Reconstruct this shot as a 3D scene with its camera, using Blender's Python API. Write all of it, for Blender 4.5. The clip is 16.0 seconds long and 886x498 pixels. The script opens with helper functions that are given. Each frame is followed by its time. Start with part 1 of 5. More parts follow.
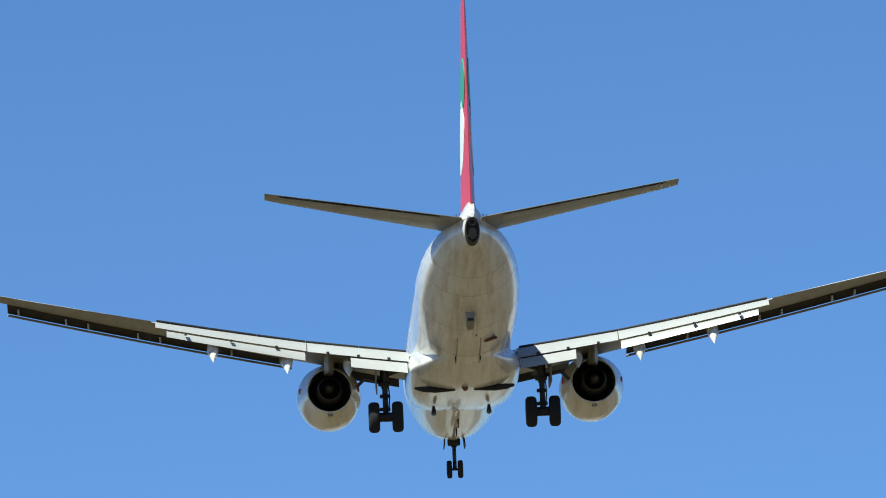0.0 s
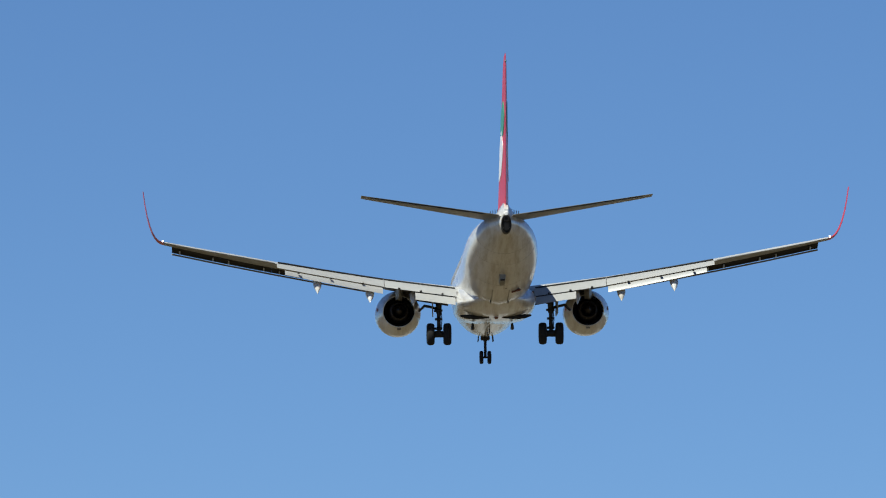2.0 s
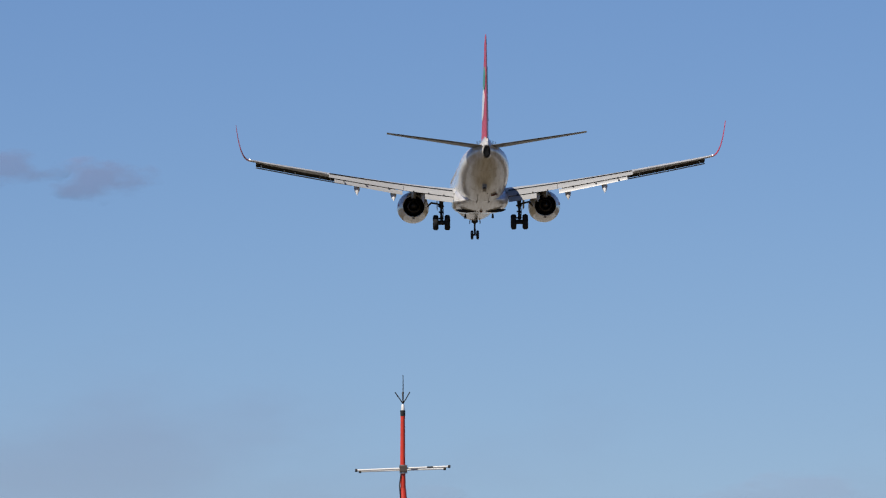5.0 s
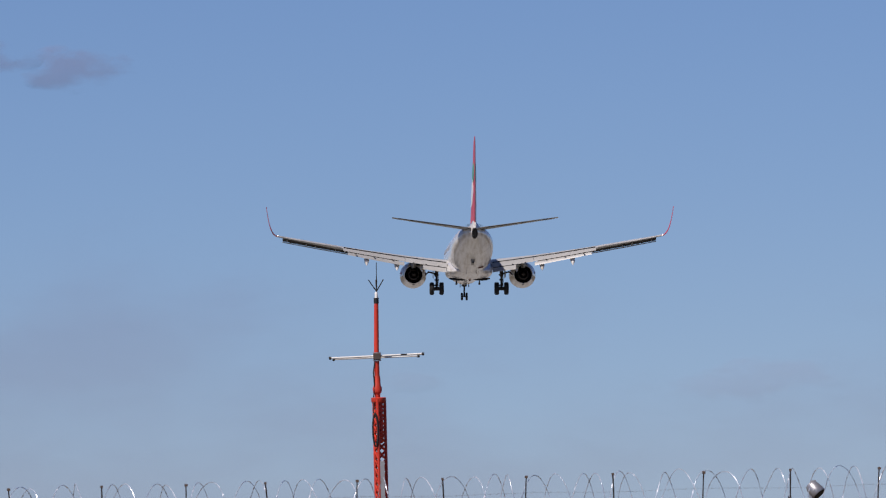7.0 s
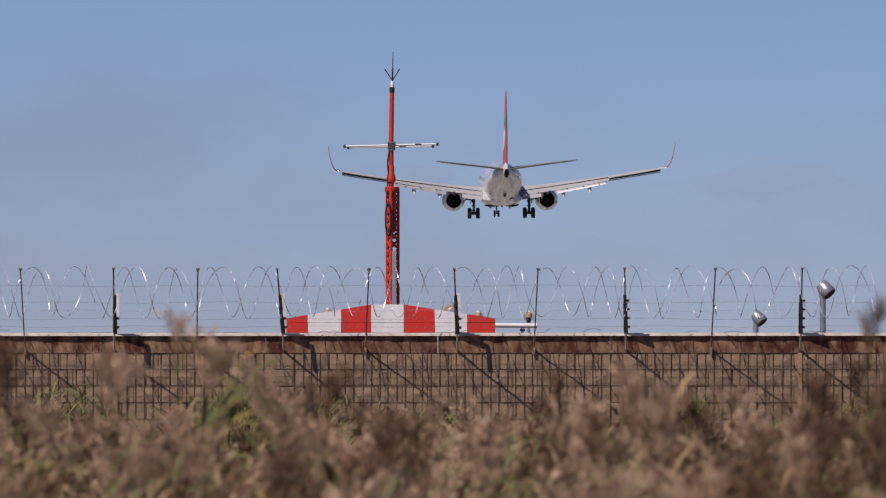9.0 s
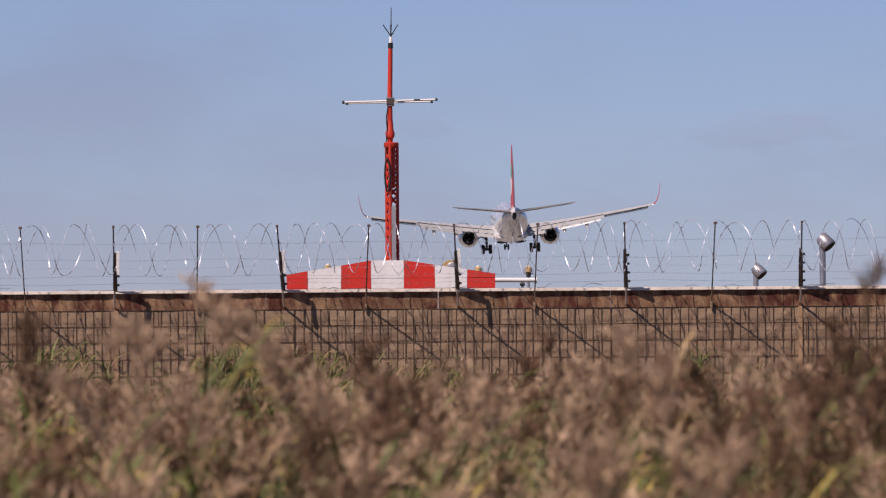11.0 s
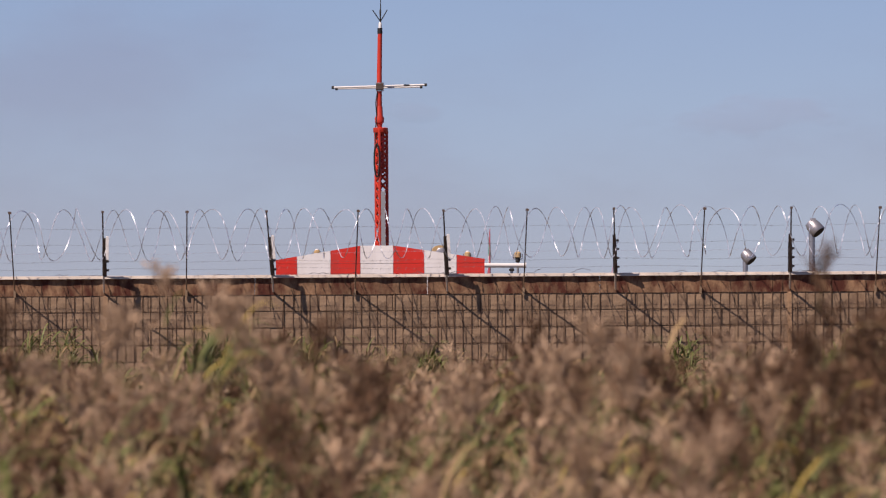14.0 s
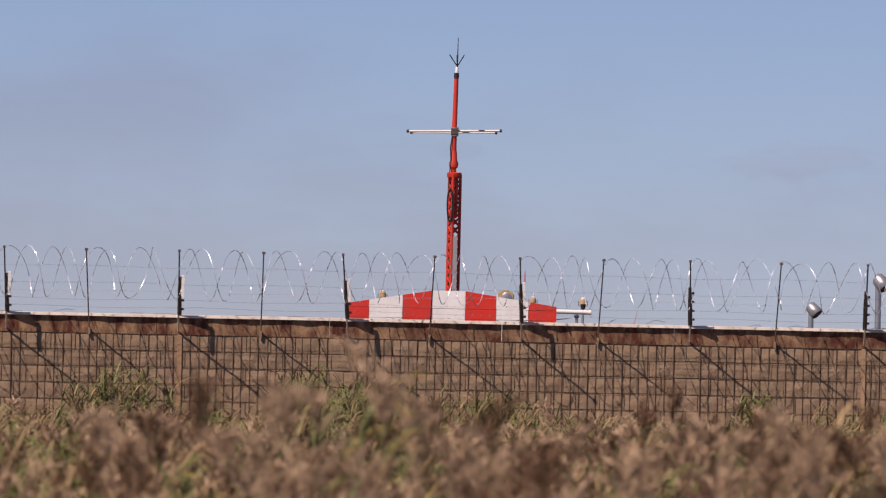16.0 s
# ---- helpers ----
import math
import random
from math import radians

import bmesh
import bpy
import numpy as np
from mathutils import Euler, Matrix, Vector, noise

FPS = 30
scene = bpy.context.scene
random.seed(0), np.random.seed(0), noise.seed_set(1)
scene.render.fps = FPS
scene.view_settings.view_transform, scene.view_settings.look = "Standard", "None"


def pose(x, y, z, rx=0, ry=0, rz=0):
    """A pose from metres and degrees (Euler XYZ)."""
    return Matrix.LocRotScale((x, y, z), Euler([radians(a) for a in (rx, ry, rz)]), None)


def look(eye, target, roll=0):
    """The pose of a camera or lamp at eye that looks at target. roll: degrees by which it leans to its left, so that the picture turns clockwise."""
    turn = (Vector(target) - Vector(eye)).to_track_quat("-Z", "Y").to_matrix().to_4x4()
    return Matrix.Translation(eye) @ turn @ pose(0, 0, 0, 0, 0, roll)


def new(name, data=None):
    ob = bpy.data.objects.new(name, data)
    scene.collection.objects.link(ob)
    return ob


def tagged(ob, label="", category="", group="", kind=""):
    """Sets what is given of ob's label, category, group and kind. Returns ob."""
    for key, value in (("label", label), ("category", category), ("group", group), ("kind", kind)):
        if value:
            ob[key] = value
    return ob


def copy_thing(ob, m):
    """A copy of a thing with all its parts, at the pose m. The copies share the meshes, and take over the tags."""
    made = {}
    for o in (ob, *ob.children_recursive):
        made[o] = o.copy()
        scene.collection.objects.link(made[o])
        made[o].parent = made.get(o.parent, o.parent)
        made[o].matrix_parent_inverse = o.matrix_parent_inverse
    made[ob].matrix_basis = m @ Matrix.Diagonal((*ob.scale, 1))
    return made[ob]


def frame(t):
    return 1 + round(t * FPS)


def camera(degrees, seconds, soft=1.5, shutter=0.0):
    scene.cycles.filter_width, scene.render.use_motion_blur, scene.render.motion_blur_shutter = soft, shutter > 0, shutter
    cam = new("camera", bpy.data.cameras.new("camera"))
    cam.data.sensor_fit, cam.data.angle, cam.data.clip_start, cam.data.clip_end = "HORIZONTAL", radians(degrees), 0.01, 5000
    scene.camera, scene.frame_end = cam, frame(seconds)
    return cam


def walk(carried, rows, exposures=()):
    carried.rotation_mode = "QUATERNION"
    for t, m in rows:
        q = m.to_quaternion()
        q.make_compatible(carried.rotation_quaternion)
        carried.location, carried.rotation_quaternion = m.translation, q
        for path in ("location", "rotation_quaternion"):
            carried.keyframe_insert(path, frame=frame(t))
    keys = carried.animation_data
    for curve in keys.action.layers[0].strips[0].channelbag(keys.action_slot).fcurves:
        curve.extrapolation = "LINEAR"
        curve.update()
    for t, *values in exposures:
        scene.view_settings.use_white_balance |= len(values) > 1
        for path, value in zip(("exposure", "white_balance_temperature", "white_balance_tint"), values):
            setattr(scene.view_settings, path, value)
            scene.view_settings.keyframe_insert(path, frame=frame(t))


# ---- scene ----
# ---------------------------------------------------------------- camera
EYE = (0.0, 0.0, 1.7)
cam = camera(5.281, 16.0, soft=1.0)
cam.data.dof.use_dof = True
cam.data.dof.focus_distance = 300.0
cam.data.dof.aperture_fstop = 10.0

# seconds, pan to the left, tilt up, lean to the right, in degrees; how far the eye stands right of and above EYE
CAMERA_ROWS = [
    (0.0, 0.5531, 9.7580, 2.394, 0.146, -0.014),
    (0.5, 0.6952, 8.5251, 2.464, 0.146, -0.014),
    (1.0, 0.7365, 7.2526, 2.290, 0.146, -0.014),
    (1.5, 0.6700, 6.4534, 1.747, 0.146, -0.014),
    (2.0, 0.3981, 5.8388, 0.898, 0.146, -0.014),
    (2.5, 0.2924, 5.0467, 0.432, 0.146, -0.014),
    (3.0, 0.2091, 4.6844, 0.777, 0.146, -0.014),
    (3.5, 0.1669, 4.2176, 1.085, 0.146, -0.014),
    (4.0, 0.1624, 3.5960, 1.227, 0.146, -0.014),
    (6.3, -0.0963, 2.1347, 0.842, 0.146, -0.014),
    (6.5, -0.0887, 2.1235, 0.993, 0.146, -0.014),
    (7.0, -0.0847, 1.9532, 1.410, 0.146, -0.014),
    (7.5, 0.0056, 1.7159, 1.242, 0.130, -0.046),
    (8.0, 0.0370, 1.3771, 0.722, 0.138, -0.038),
    (8.5, 0.0081, 1.0520, 0.526, 0.101, -0.058),
    (9.0, 0.0026, 0.7176, 0.016, 0.097, -0.053),
    (9.2, 0.0021, 0.6192, 0.040, 0.067, -0.011),
    (11.5, -0.0227, 0.4378, 0.550, 0.108, -0.020),
    (12.0, -0.0672, 0.4831, 0.749, 0.131, -0.040),
    (12.5, -0.1165, 0.4776, 0.955, 0.116, -0.004),
    (13.0, -0.0787, 0.4158, 0.877, 0.097, -0.023),
    (13.5, -0.0979, 0.3791, 0.634, 0.086, -0.032),
    (14.0, -0.0652, 0.3489, 0.365, 0.084, -0.006),
    (14.5, 0.0002, 0.3508, -0.000, 0.000, 0.000),
    (15.0, -0.2566, 0.3533, -0.720, -0.034, -0.008),
    (15.5, -0.0062, 0.4915, 0.179, -0.360, 0.069),
    (16.0, 0.1699, 0.5618, -1.217, -0.551, 0.178),
]
EXPOSURES = [(0.0, 0.78, 6080, -6), (1.0, 0.62, 6160, -4), (2.0, 0.27, 6300, -1), (3.0, 0.36, 6400, 2), (4.0, 0.17, 6450, 6), (6.5, -0.13, 6450, 14), (7.5, -0.19, 6500, 17), (9.0, -0.26, 6540, 22), (11.5, -0.03, 6980, 26), (16.0, -0.02, 7150, 25)]

def aim(pan, tilt, lean, right, up):
    return pose(EYE[0] + right, EYE[1], EYE[2] + up, 0, 0, pan) @ pose(0, 0, 0, 90 + tilt) @ pose(0, 0, 0, 0, 0, -lean)


walk(cam, [(t, aim(*row)) for t, *row in CAMERA_ROWS], exposures=EXPOSURES)

# ---------------------------------------------------------------- daylight
SUN_FROM = Vector((-1.01, -1.0, 1.82)).normalized()
world = bpy.data.worlds.new("sky")
scene.world = world
world.use_nodes = True
wn = world.node_tree.nodes
wl = world.node_tree.links
sky = wn.new("ShaderNodeTexSky")
sky.sky_type = "NISHITA"
sky.sun_disc = False
sky.sun_elevation = math.asin(SUN_FROM.z)
sky.sun_rotation = math.atan2(SUN_FROM.x, SUN_FROM.y)
sky.altitude = 0.0
sky.air_density, sky.dust_density, sky.ozone_density = 0.6, 0.0, 7.0
tint = wn.new("ShaderNodeVectorMath")      # clear, very blue northern air
tint.operation = "MULTIPLY"
tint.inputs[1].default_value = (0.97, 1.0, 1.15)
wl.new(sky.outputs[0], tint.inputs[0])
wl.new(tint.outputs[0], wn["Background"].inputs[0])
wn["Background"].inputs[1].default_value = 0.067

sun_data = bpy.data.lights.new("sun", "SUN")
sun_data.energy, sun_data.angle, sun_data.color = 5.0, radians(0.53), (1.0, 0.93, 0.84)
sun = new("sun", sun_data)
sun.matrix_world = look(SUN_FROM * 50, (0, 0, 0))

# ---------------------------------------------------------------- materials
def material(name, colour, rough=0.6, metal=0.0, vary=0.15, scale=3.0, fine=40.0, bump=0.0,
             stain=None, stain_amount=0.0, stain_from=0.48, stain_scale=(1, 1, 1), per_object=0.0, per_island=0.0,
             coat=0.0, glow=None, glow_strength=0.0):
    """Principled surface with two scales of noise, optional stains, optional variation by piece."""
    m = bpy.data.materials.new(name)
    m.use_nodes = True
    n, l = m.node_tree.nodes, m.node_tree.links
    b = n["Principled BSDF"]
    b.inputs["Roughness"].default_value = rough
    b.inputs["Metallic"].default_value = metal
    b.inputs["Coat Weight"].default_value = coat
    coords = n.new("ShaderNodeTexCoord")
    big, small = n.new("ShaderNodeTexNoise"), n.new("ShaderNodeTexNoise")
    for node, sc, de in ((big, scale, 4.0), (small, fine, 3.0)):
        node.inputs["Scale"].default_value = sc
        node.inputs["Detail"].default_value = de
        l.new(coords.outputs["Object"], node.inputs["Vector"])
    add = n.new("ShaderNodeMath")
    add.operation = "MULTIPLY_ADD"
    l.new(small.outputs["Fac"], add.inputs[0])
    add.inputs[1].default_value = 0.5
    l.new(big.outputs["Fac"], add.inputs[2])
    value = add.outputs[0]
    for amount, node, socket in ((per_object, "ShaderNodeObjectInfo", "Random"),
                                 (per_island, "ShaderNodeNewGeometry", "Random Per Island")):
        if amount:
            info = n.new(node)
            more = n.new("ShaderNodeMath")
            more.operation = "MULTIPLY_ADD"
            l.new(info.outputs[socket], more.inputs[0])
            more.inputs[1].default_value = amount
            l.new(value, more.inputs[2])
            value = more.outputs[0]
    ramp = n.new("ShaderNodeMapRange")
    ramp.inputs["From Min"].default_value, ramp.inputs["From Max"].default_value = 0.45, 1.05 + per_object + per_island
    ramp.inputs["To Min"].default_value, ramp.inputs["To Max"].default_value = 1 - vary, 1 + vary
    l.new(value, ramp.inputs["Value"])
    mix = n.new("ShaderNodeVectorMath")
    mix.operation = "SCALE"
    mix.inputs[0].default_value = colour
    l.new(ramp.outputs[0], mix.inputs["Scale"])
    result = mix.outputs[0]
    if stain:
        mapping = n.new("ShaderNodeMapping")
        mapping.inputs["Scale"].default_value = stain_scale
        l.new(coords.outputs["Object"], mapping.inputs["Vector"])
        spots = n.new("ShaderNodeTexNoise")
        spots.inputs["Scale"].default_value = 1.0
        spots.inputs["Detail"].default_value = 6.0
        spots.inputs["Roughness"].default_value = 0.65
        l.new(mapping.outputs[0], spots.inputs["Vector"])
        cut = n.new("ShaderNodeMapRange")
        cut.inputs["From Min"].default_value, cut.inputs["From Max"].default_value = stain_from, stain_from + 0.2
        cut.inputs["To Max"].default_value = stain_amount
        l.new(spots.outputs["Fac"], cut.inputs["Value"])
        blend = n.new("ShaderNodeMix")
        blend.data_type = "RGBA"
        l.new(cut.outputs[0], blend.inputs["Factor"])
        l.new(result, blend.inputs[6])
        blend.inputs[7].default_value = (*stain, 1)
        result = blend.outputs[2]
    l.new(result, b.inputs["Base Color"])
    if bump:
        bp = n.new("ShaderNodeBump")
        bp.inputs["Strength"].default_value = 0.6
        bp.inputs["Distance"].default_value = bump
        l.new(value, bp.inputs["Height"])
        l.new(bp.outputs[0], b.inputs["Normal"])
    if glow:
        b.inputs["Emission Color"].default_value = (*glow, 1)
        b.inputs["Emission Strength"].default_value = glow_strength
    return m


WHITE = material("aircraft_white", (0.70, 0.69, 0.67), 0.20, vary=0.10, scale=0.35, fine=5, coat=0.3,
                 stain=(0.38, 0.32, 0.24), stain_amount=0.6, stain_from=0.44, stain_scale=(3.2, 0.07, 1.4))
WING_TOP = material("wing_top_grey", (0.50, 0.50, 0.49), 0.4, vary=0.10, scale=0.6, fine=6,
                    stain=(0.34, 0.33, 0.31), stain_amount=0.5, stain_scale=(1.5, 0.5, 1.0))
# soiled grey, set darker than WING_TOP to carry the shade under the wings
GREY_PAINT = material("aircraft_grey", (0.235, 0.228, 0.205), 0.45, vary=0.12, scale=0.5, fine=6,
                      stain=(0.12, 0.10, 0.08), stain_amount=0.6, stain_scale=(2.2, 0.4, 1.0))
FLAP_PAINT = material("flap_paint", (0.37, 0.37, 0.365), 0.4, vary=0.08, scale=0.8, fine=7,
                      stain=(0.40, 0.37, 0.33), stain_amount=0.4, stain_scale=(0.7, 2.5, 2.5))
RED_PAINT = material("aircraft_red", (0.56, 0.035, 0.05), 0.4, vary=0.08, scale=0.6, fine=6, coat=0.05)
GREEN_PAINT = material("emblem_green", (0.06, 0.30, 0.16), 0.35, vary=0.06, scale=1.0)
EMBLEM_WHITE = material("emblem_white", (0.80, 0.80, 0.80), 0.35, vary=0.04, scale=1.0)
# dark metal parts; also the painted shade of slats and above the flaps
METAL_AND_SHADE = material("dark_metal_and_shade", (0.026, 0.024, 0.022), 0.65, 0.3, vary=0.3, scale=2, fine=14)
# plain black that stands for the shade inside bays, ducts and outlets
BLACK_HOLE = material("opening_shade", (0.012, 0.012, 0.012), 0.8, vary=0.3, scale=3)
NOZZLE = material("heat_stained_metal", (0.040, 0.033, 0.029), 0.6, 0.7, vary=0.25, scale=2.5, fine=12)
GEAR_METAL = material("gear_steel", (0.040, 0.040, 0.042), 0.55, 0.4, vary=0.3, scale=4, fine=18)
RUBBER = material("tyre_rubber", (0.012, 0.012, 0.013), 0.92, vary=0.25, scale=5, fine=25)
STREAK = material("drain_stain", (0.16, 0.05, 0.025), 0.6, vary=0.3, scale=4)
LAMP_WHITE = material("lit_lamp", (0.9, 0.9, 0.85), 0.3, vary=0.0, glow=(1.0, 0.95, 0.85), glow_strength=3.0)
MAST_RED = material("mast_red", (0.62, 0.045, 0.02), 0.45, vary=0.18, scale=2.5, fine=20,
                    stain=(0.28, 0.05, 0.03), stain_amount=0.5, stain_scale=(5, 5, 1.5))
MAST_WHITE = material("mast_white", (0.74, 0.73, 0.70), 0.45, vary=0.08, scale=3, fine=25)
HUT_RED = material("hut_red", (0.70, 0.035, 0.02), 0.5, vary=0.12, scale=2.2, fine=22, bump=0.01,
                   stain=(0.35, 0.07, 0.05), stain_amount=0.4, stain_scale=(3, 3, 1.0))
HUT_WHITE = material("hut_white", (0.88, 0.87, 0.85), 0.55, vary=0.07, scale=2.2, fine=22, bump=0.01,
                     stain=(0.56, 0.52, 0.48), stain_amount=0.3, stain_scale=(3, 3, 1.0))
GALVANISED = material("galvanised_steel", (0.48, 0.48, 0.48), 0.38, 0.8, vary=0.15, scale=6, fine=40)
RAZOR = material("razor_wire_steel", (0.70, 0.73, 0.80), 0.42, 0.60, vary=0.45, scale=2.5, fine=30)
DULL_WIRE = material("dull_wire", (0.16, 0.155, 0.15), 0.5, 0.5, vary=0.3, scale=4, fine=30)
LAMP_GREY = material("lamp_housing_grey", (0.36, 0.36, 0.38), 0.42, 0.6, vary=0.15, scale=6, fine=30)
WINDOW_GREY = material("cabin_window_grey", (0.30, 0.31, 0.33), 0.3, vary=0.05, scale=3)
POST_STEEL = material("weathered_post", (0.095, 0.078, 0.068), 0.7, 0.2, vary=0.35, scale=5, fine=40,
                      stain=(0.16, 0.07, 0.035), stain_amount=0.6, stain_scale=(8, 8, 3))
AMBER = material("amber_glass", (0.52, 0.36, 0.18), 0.25, vary=0.2, scale=10)
CABLE = material("black_cable", (0.02, 0.018, 0.018), 0.6, vary=0.2, scale=6)
CONCRETE = material("stained_concrete", (0.300, 0.206, 0.130), 0.9, vary=0.36, scale=2.4, fine=22, bump=0.03,
                    stain=(0.15, 0.092, 0.06), stain_amount=0.65, stain_scale=(5, 5, 3.0), per_object=0.2)
PIER = material("ochre_pier", (0.37, 0.235, 0.135), 0.9, vary=0.3, scale=2.2, fine=24, bump=0.02,
                stain=(0.20, 0.10, 0.05), stain_amount=0.6, stain_scale=(6, 6, 1.0))
BEAM = material("rust_streaked_concrete", (0.285, 0.168, 0.094), 0.9, vary=0.5, scale=3.2, fine=24, bump=0.016,
                stain=(0.085, 0.020, 0.010), stain_amount=1.0, stain_from=0.40, stain_scale=(4.2, 4.2, 1.8))
COPING = material("pale_coping", (0.60, 0.53, 0.45), 0.85, vary=0.2, scale=2.0, fine=30, bump=0.01)
MORTAR = material("dark_mortar", (0.215, 0.150, 0.102), 0.95, vary=0.3, scale=4, fine=40)
RUSTY_BAR = material("rusty_bar", (0.125, 0.072, 0.042), 0.8, 0.0, vary=0.4, scale=4, fine=50, per_object=0.3)
EARTH = material("dry_grass_ground", (0.095, 0.068, 0.034), 0.95, vary=0.35, scale=0.02, fine=1.2,
                 stain=(0.07, 0.075, 0.03), stain_amount=0.7, stain_scale=(0.05, 0.02, 1))
TARMAC = material("runway_concrete", (0.29, 0.28, 0.255), 0.9, vary=0.2, scale=0.05, fine=2,
                  stain=(0.16, 0.155, 0.15), stain_amount=0.6, stain_scale=(0.4, 0.01, 1))
PLUME = material("reed_plume", (0.168, 0.092, 0.049), 0.85, vary=0.6, scale=0.9, fine=9, per_island=0.9)
YELLOW_LEAF = material("yellowed_reed_leaf", (0.42, 0.31, 0.07), 0.7, vary=0.4, scale=1.2, fine=9)
PLUME_PALE = material("pale_reed_plume", (0.485, 0.338, 0.218), 0.85, vary=0.5, scale=0.9, fine=9, per_island=0.7)
STALK = material("reed_stalk", (0.34, 0.26, 0.13), 0.7, vary=0.35, scale=0.8, fine=9, per_island=0.7)
LEAF = material("reed_leaf", (0.100, 0.118, 0.024), 0.6, vary=0.55, scale=0.6, fine=7, per_island=0.8)
DRY_LEAF = material("dry_reed_leaf", (0.25, 0.168, 0.078), 0.7, vary=0.5, scale=0.7, fine=7, per_island=0.8)

FEATHER = material("dark_feather", (0.13, 0.125, 0.13), 0.8, vary=0.3, scale=20, fine=90)


# ---------------------------------------------------------------- building helpers
def finish(bm, name, mat, smooth=True, angle=0.7):
    bmesh.ops.recalc_face_normals(bm, faces=bm.faces)
    for f in bm.faces:
        f.smooth = smooth
    if smooth:
        for e in bm.edges:
            if len(e.link_faces) == 2 and e.calc_face_angle(0) > angle:
                e.smooth = False
    me = bpy.data.meshes.new(name)
    bm.to_mesh(me)
    bm.free()
    for m in (mat if isinstance(mat, (list, tuple)) else [mat]):
        me.materials.append(m)
    return me


def part(name, bm, mat, parent=None, label="", smooth=True, angle=0.7):
    """Links a bmesh as one mesh object under a thing or a part."""
    ob = new(name, finish(bm, name, mat, smooth, angle))
    if parent:
        ob.parent = parent
    return tagged(ob, label)


def thing(name, label, category, m=None, group="", kind=""):
    """An empty at a thing's base, which carries its parts."""
    ob = new(name)
    ob.empty_display_size = 0.2
    if m:
        ob.matrix_world = m
    return tagged(ob, label, category, group, kind)


def loft(rings, caps=True, bm=None):
    bm = bm or bmesh.new()
    rows = [[bm.verts.new(p) for p in ring] for ring in rings]
    n = len(rows[0])
    for a, b in zip(rows, rows[1:]):
        for i in range(n):
            j = (i + 1) % n
            bm.faces.new((a[i], a[j], b[j], b[i]))
    if caps:
        bm.faces.new(rows[0][::-1])
        bm.faces.new(rows[-1])
    return bm


def tube(points, radius, sides=8, bm=None, caps=True):
    """A round bar along a line of points; radius: one number or one for each point."""
    pts = [Vector(p) for p in points]
    rad = radius if isinstance(radius, (list, tuple)) else [radius] * len(pts)
    rings = []
    side = None
    for i, p in enumerate(pts):
        d = (pts[min(i + 1, len(pts) - 1)] - pts[max(i - 1, 0)]).normalized()
        if side is None:
            side = d.orthogonal().normalized()
        side = (side - d * side.dot(d)).normalized()
        other = d.cross(side)
        rings.append([p + (side * math.cos(a) + other * math.sin(a)) * rad[i]
                      for a in (2 * math.pi * k / sides for k in range(sides))])
    return loft(rings, caps, bm)


def box(lo, hi, bm=None, bevel=0.0):
    bm = bm or bmesh.new()
    x0, y0, z0 = lo
    x1, y1, z1 = hi
    ring = lambda z, g: [(x0 + g, y0 + g, z), (x1 - g, y0 + g, z), (x1 - g, y1 - g, z), (x0 + g, y1 - g, z)]
    if bevel:
        return loft([ring(z0, bevel), ring(z0 + bevel, 0), ring(z1 - bevel, 0), ring(z1, bevel)], True, bm)
    return loft([ring(z0, 0), ring(z1, 0)], True, bm)


def spin(profile, centre, axis="Y", sides=24, bm=None, squash=None):
    """Rings round an axis: profile holds (along, radius)."""
    c = Vector(centre)
    rings = []
    for along, r in profile:
        ring = []
        for k in range(sides):
            a = 2 * math.pi * k / sides
            u, v = math.cos(a) * r, math.sin(a) * r
            if squash and v < 0:
                v *= squash
            ring.append(c + (Vector((u, along, v)) if axis == "Y" else Vector((along, u, v)) if axis == "X"
                             else Vector((u, v, along))))
        rings.append(ring)
    return loft(rings, True, bm)


FOIL_U = (1.0, 0.88, 0.68, 0.45, 0.25, 0.1, 0.03, 0.0)


def foil(le, back, up, chord, thick, camber=0.0):
    """A ring of an aerofoil section from its leading edge."""
    le, back, up = Vector(le), Vector(back).normalized(), Vector(up).normalized()
    half = lambda u: thick * 5 * (0.2969 * math.sqrt(u) - 0.126 * u - 0.3516 * u * u + 0.2843 * u ** 3 - 0.1015 * u ** 4) + 0.002
    mid = lambda u: camber * 4 * u * (1 - u)
    top = [le + (back * u + up * (mid(u) + half(u))) * chord for u in FOIL_U]
    low = [le + (back * u + up * (mid(u) - half(u))) * chord for u in FOIL_U[-2::-1]]
    return top + low


# ---------------------------------------------------------------- the landing airliner
# its own space: x to its right wing, y forward, z up from its ground line; S() turns a station behind the nose into y
def S(s):
    return 20.0 - s


HULL = [(0.0, 0.06, 2.74, 2.86), (0.25, 0.50, 2.30, 3.32), (0.9, 1.00, 1.85, 3.92), (1.9, 1.42, 1.36, 4.58),
        (3.4, 1.74, 1.04, 5.14), (5.4, 1.88, 0.92, 5.34), (9.0, 1.88, 0.98, 5.34), (13.0, 1.88, 1.10, 5.34),
        (18.0, 1.88, 1.20, 5.34), (23.0, 1.88, 1.30, 5.34), (25.5, 1.88, 1.36, 5.34), (27.0, 1.86, 1.47, 5.34),
        (28.5, 1.87, 1.70, 5.34), (30.0, 1.84, 2.03, 5.34), (31.5, 1.76, 2.42, 5.34), (33.0, 1.61, 2.86, 5.33),
        (34.5, 1.36, 3.33, 5.31), (36.0, 0.97, 3.80, 5.27), (37.0, 0.57, 4.10, 5.22)]


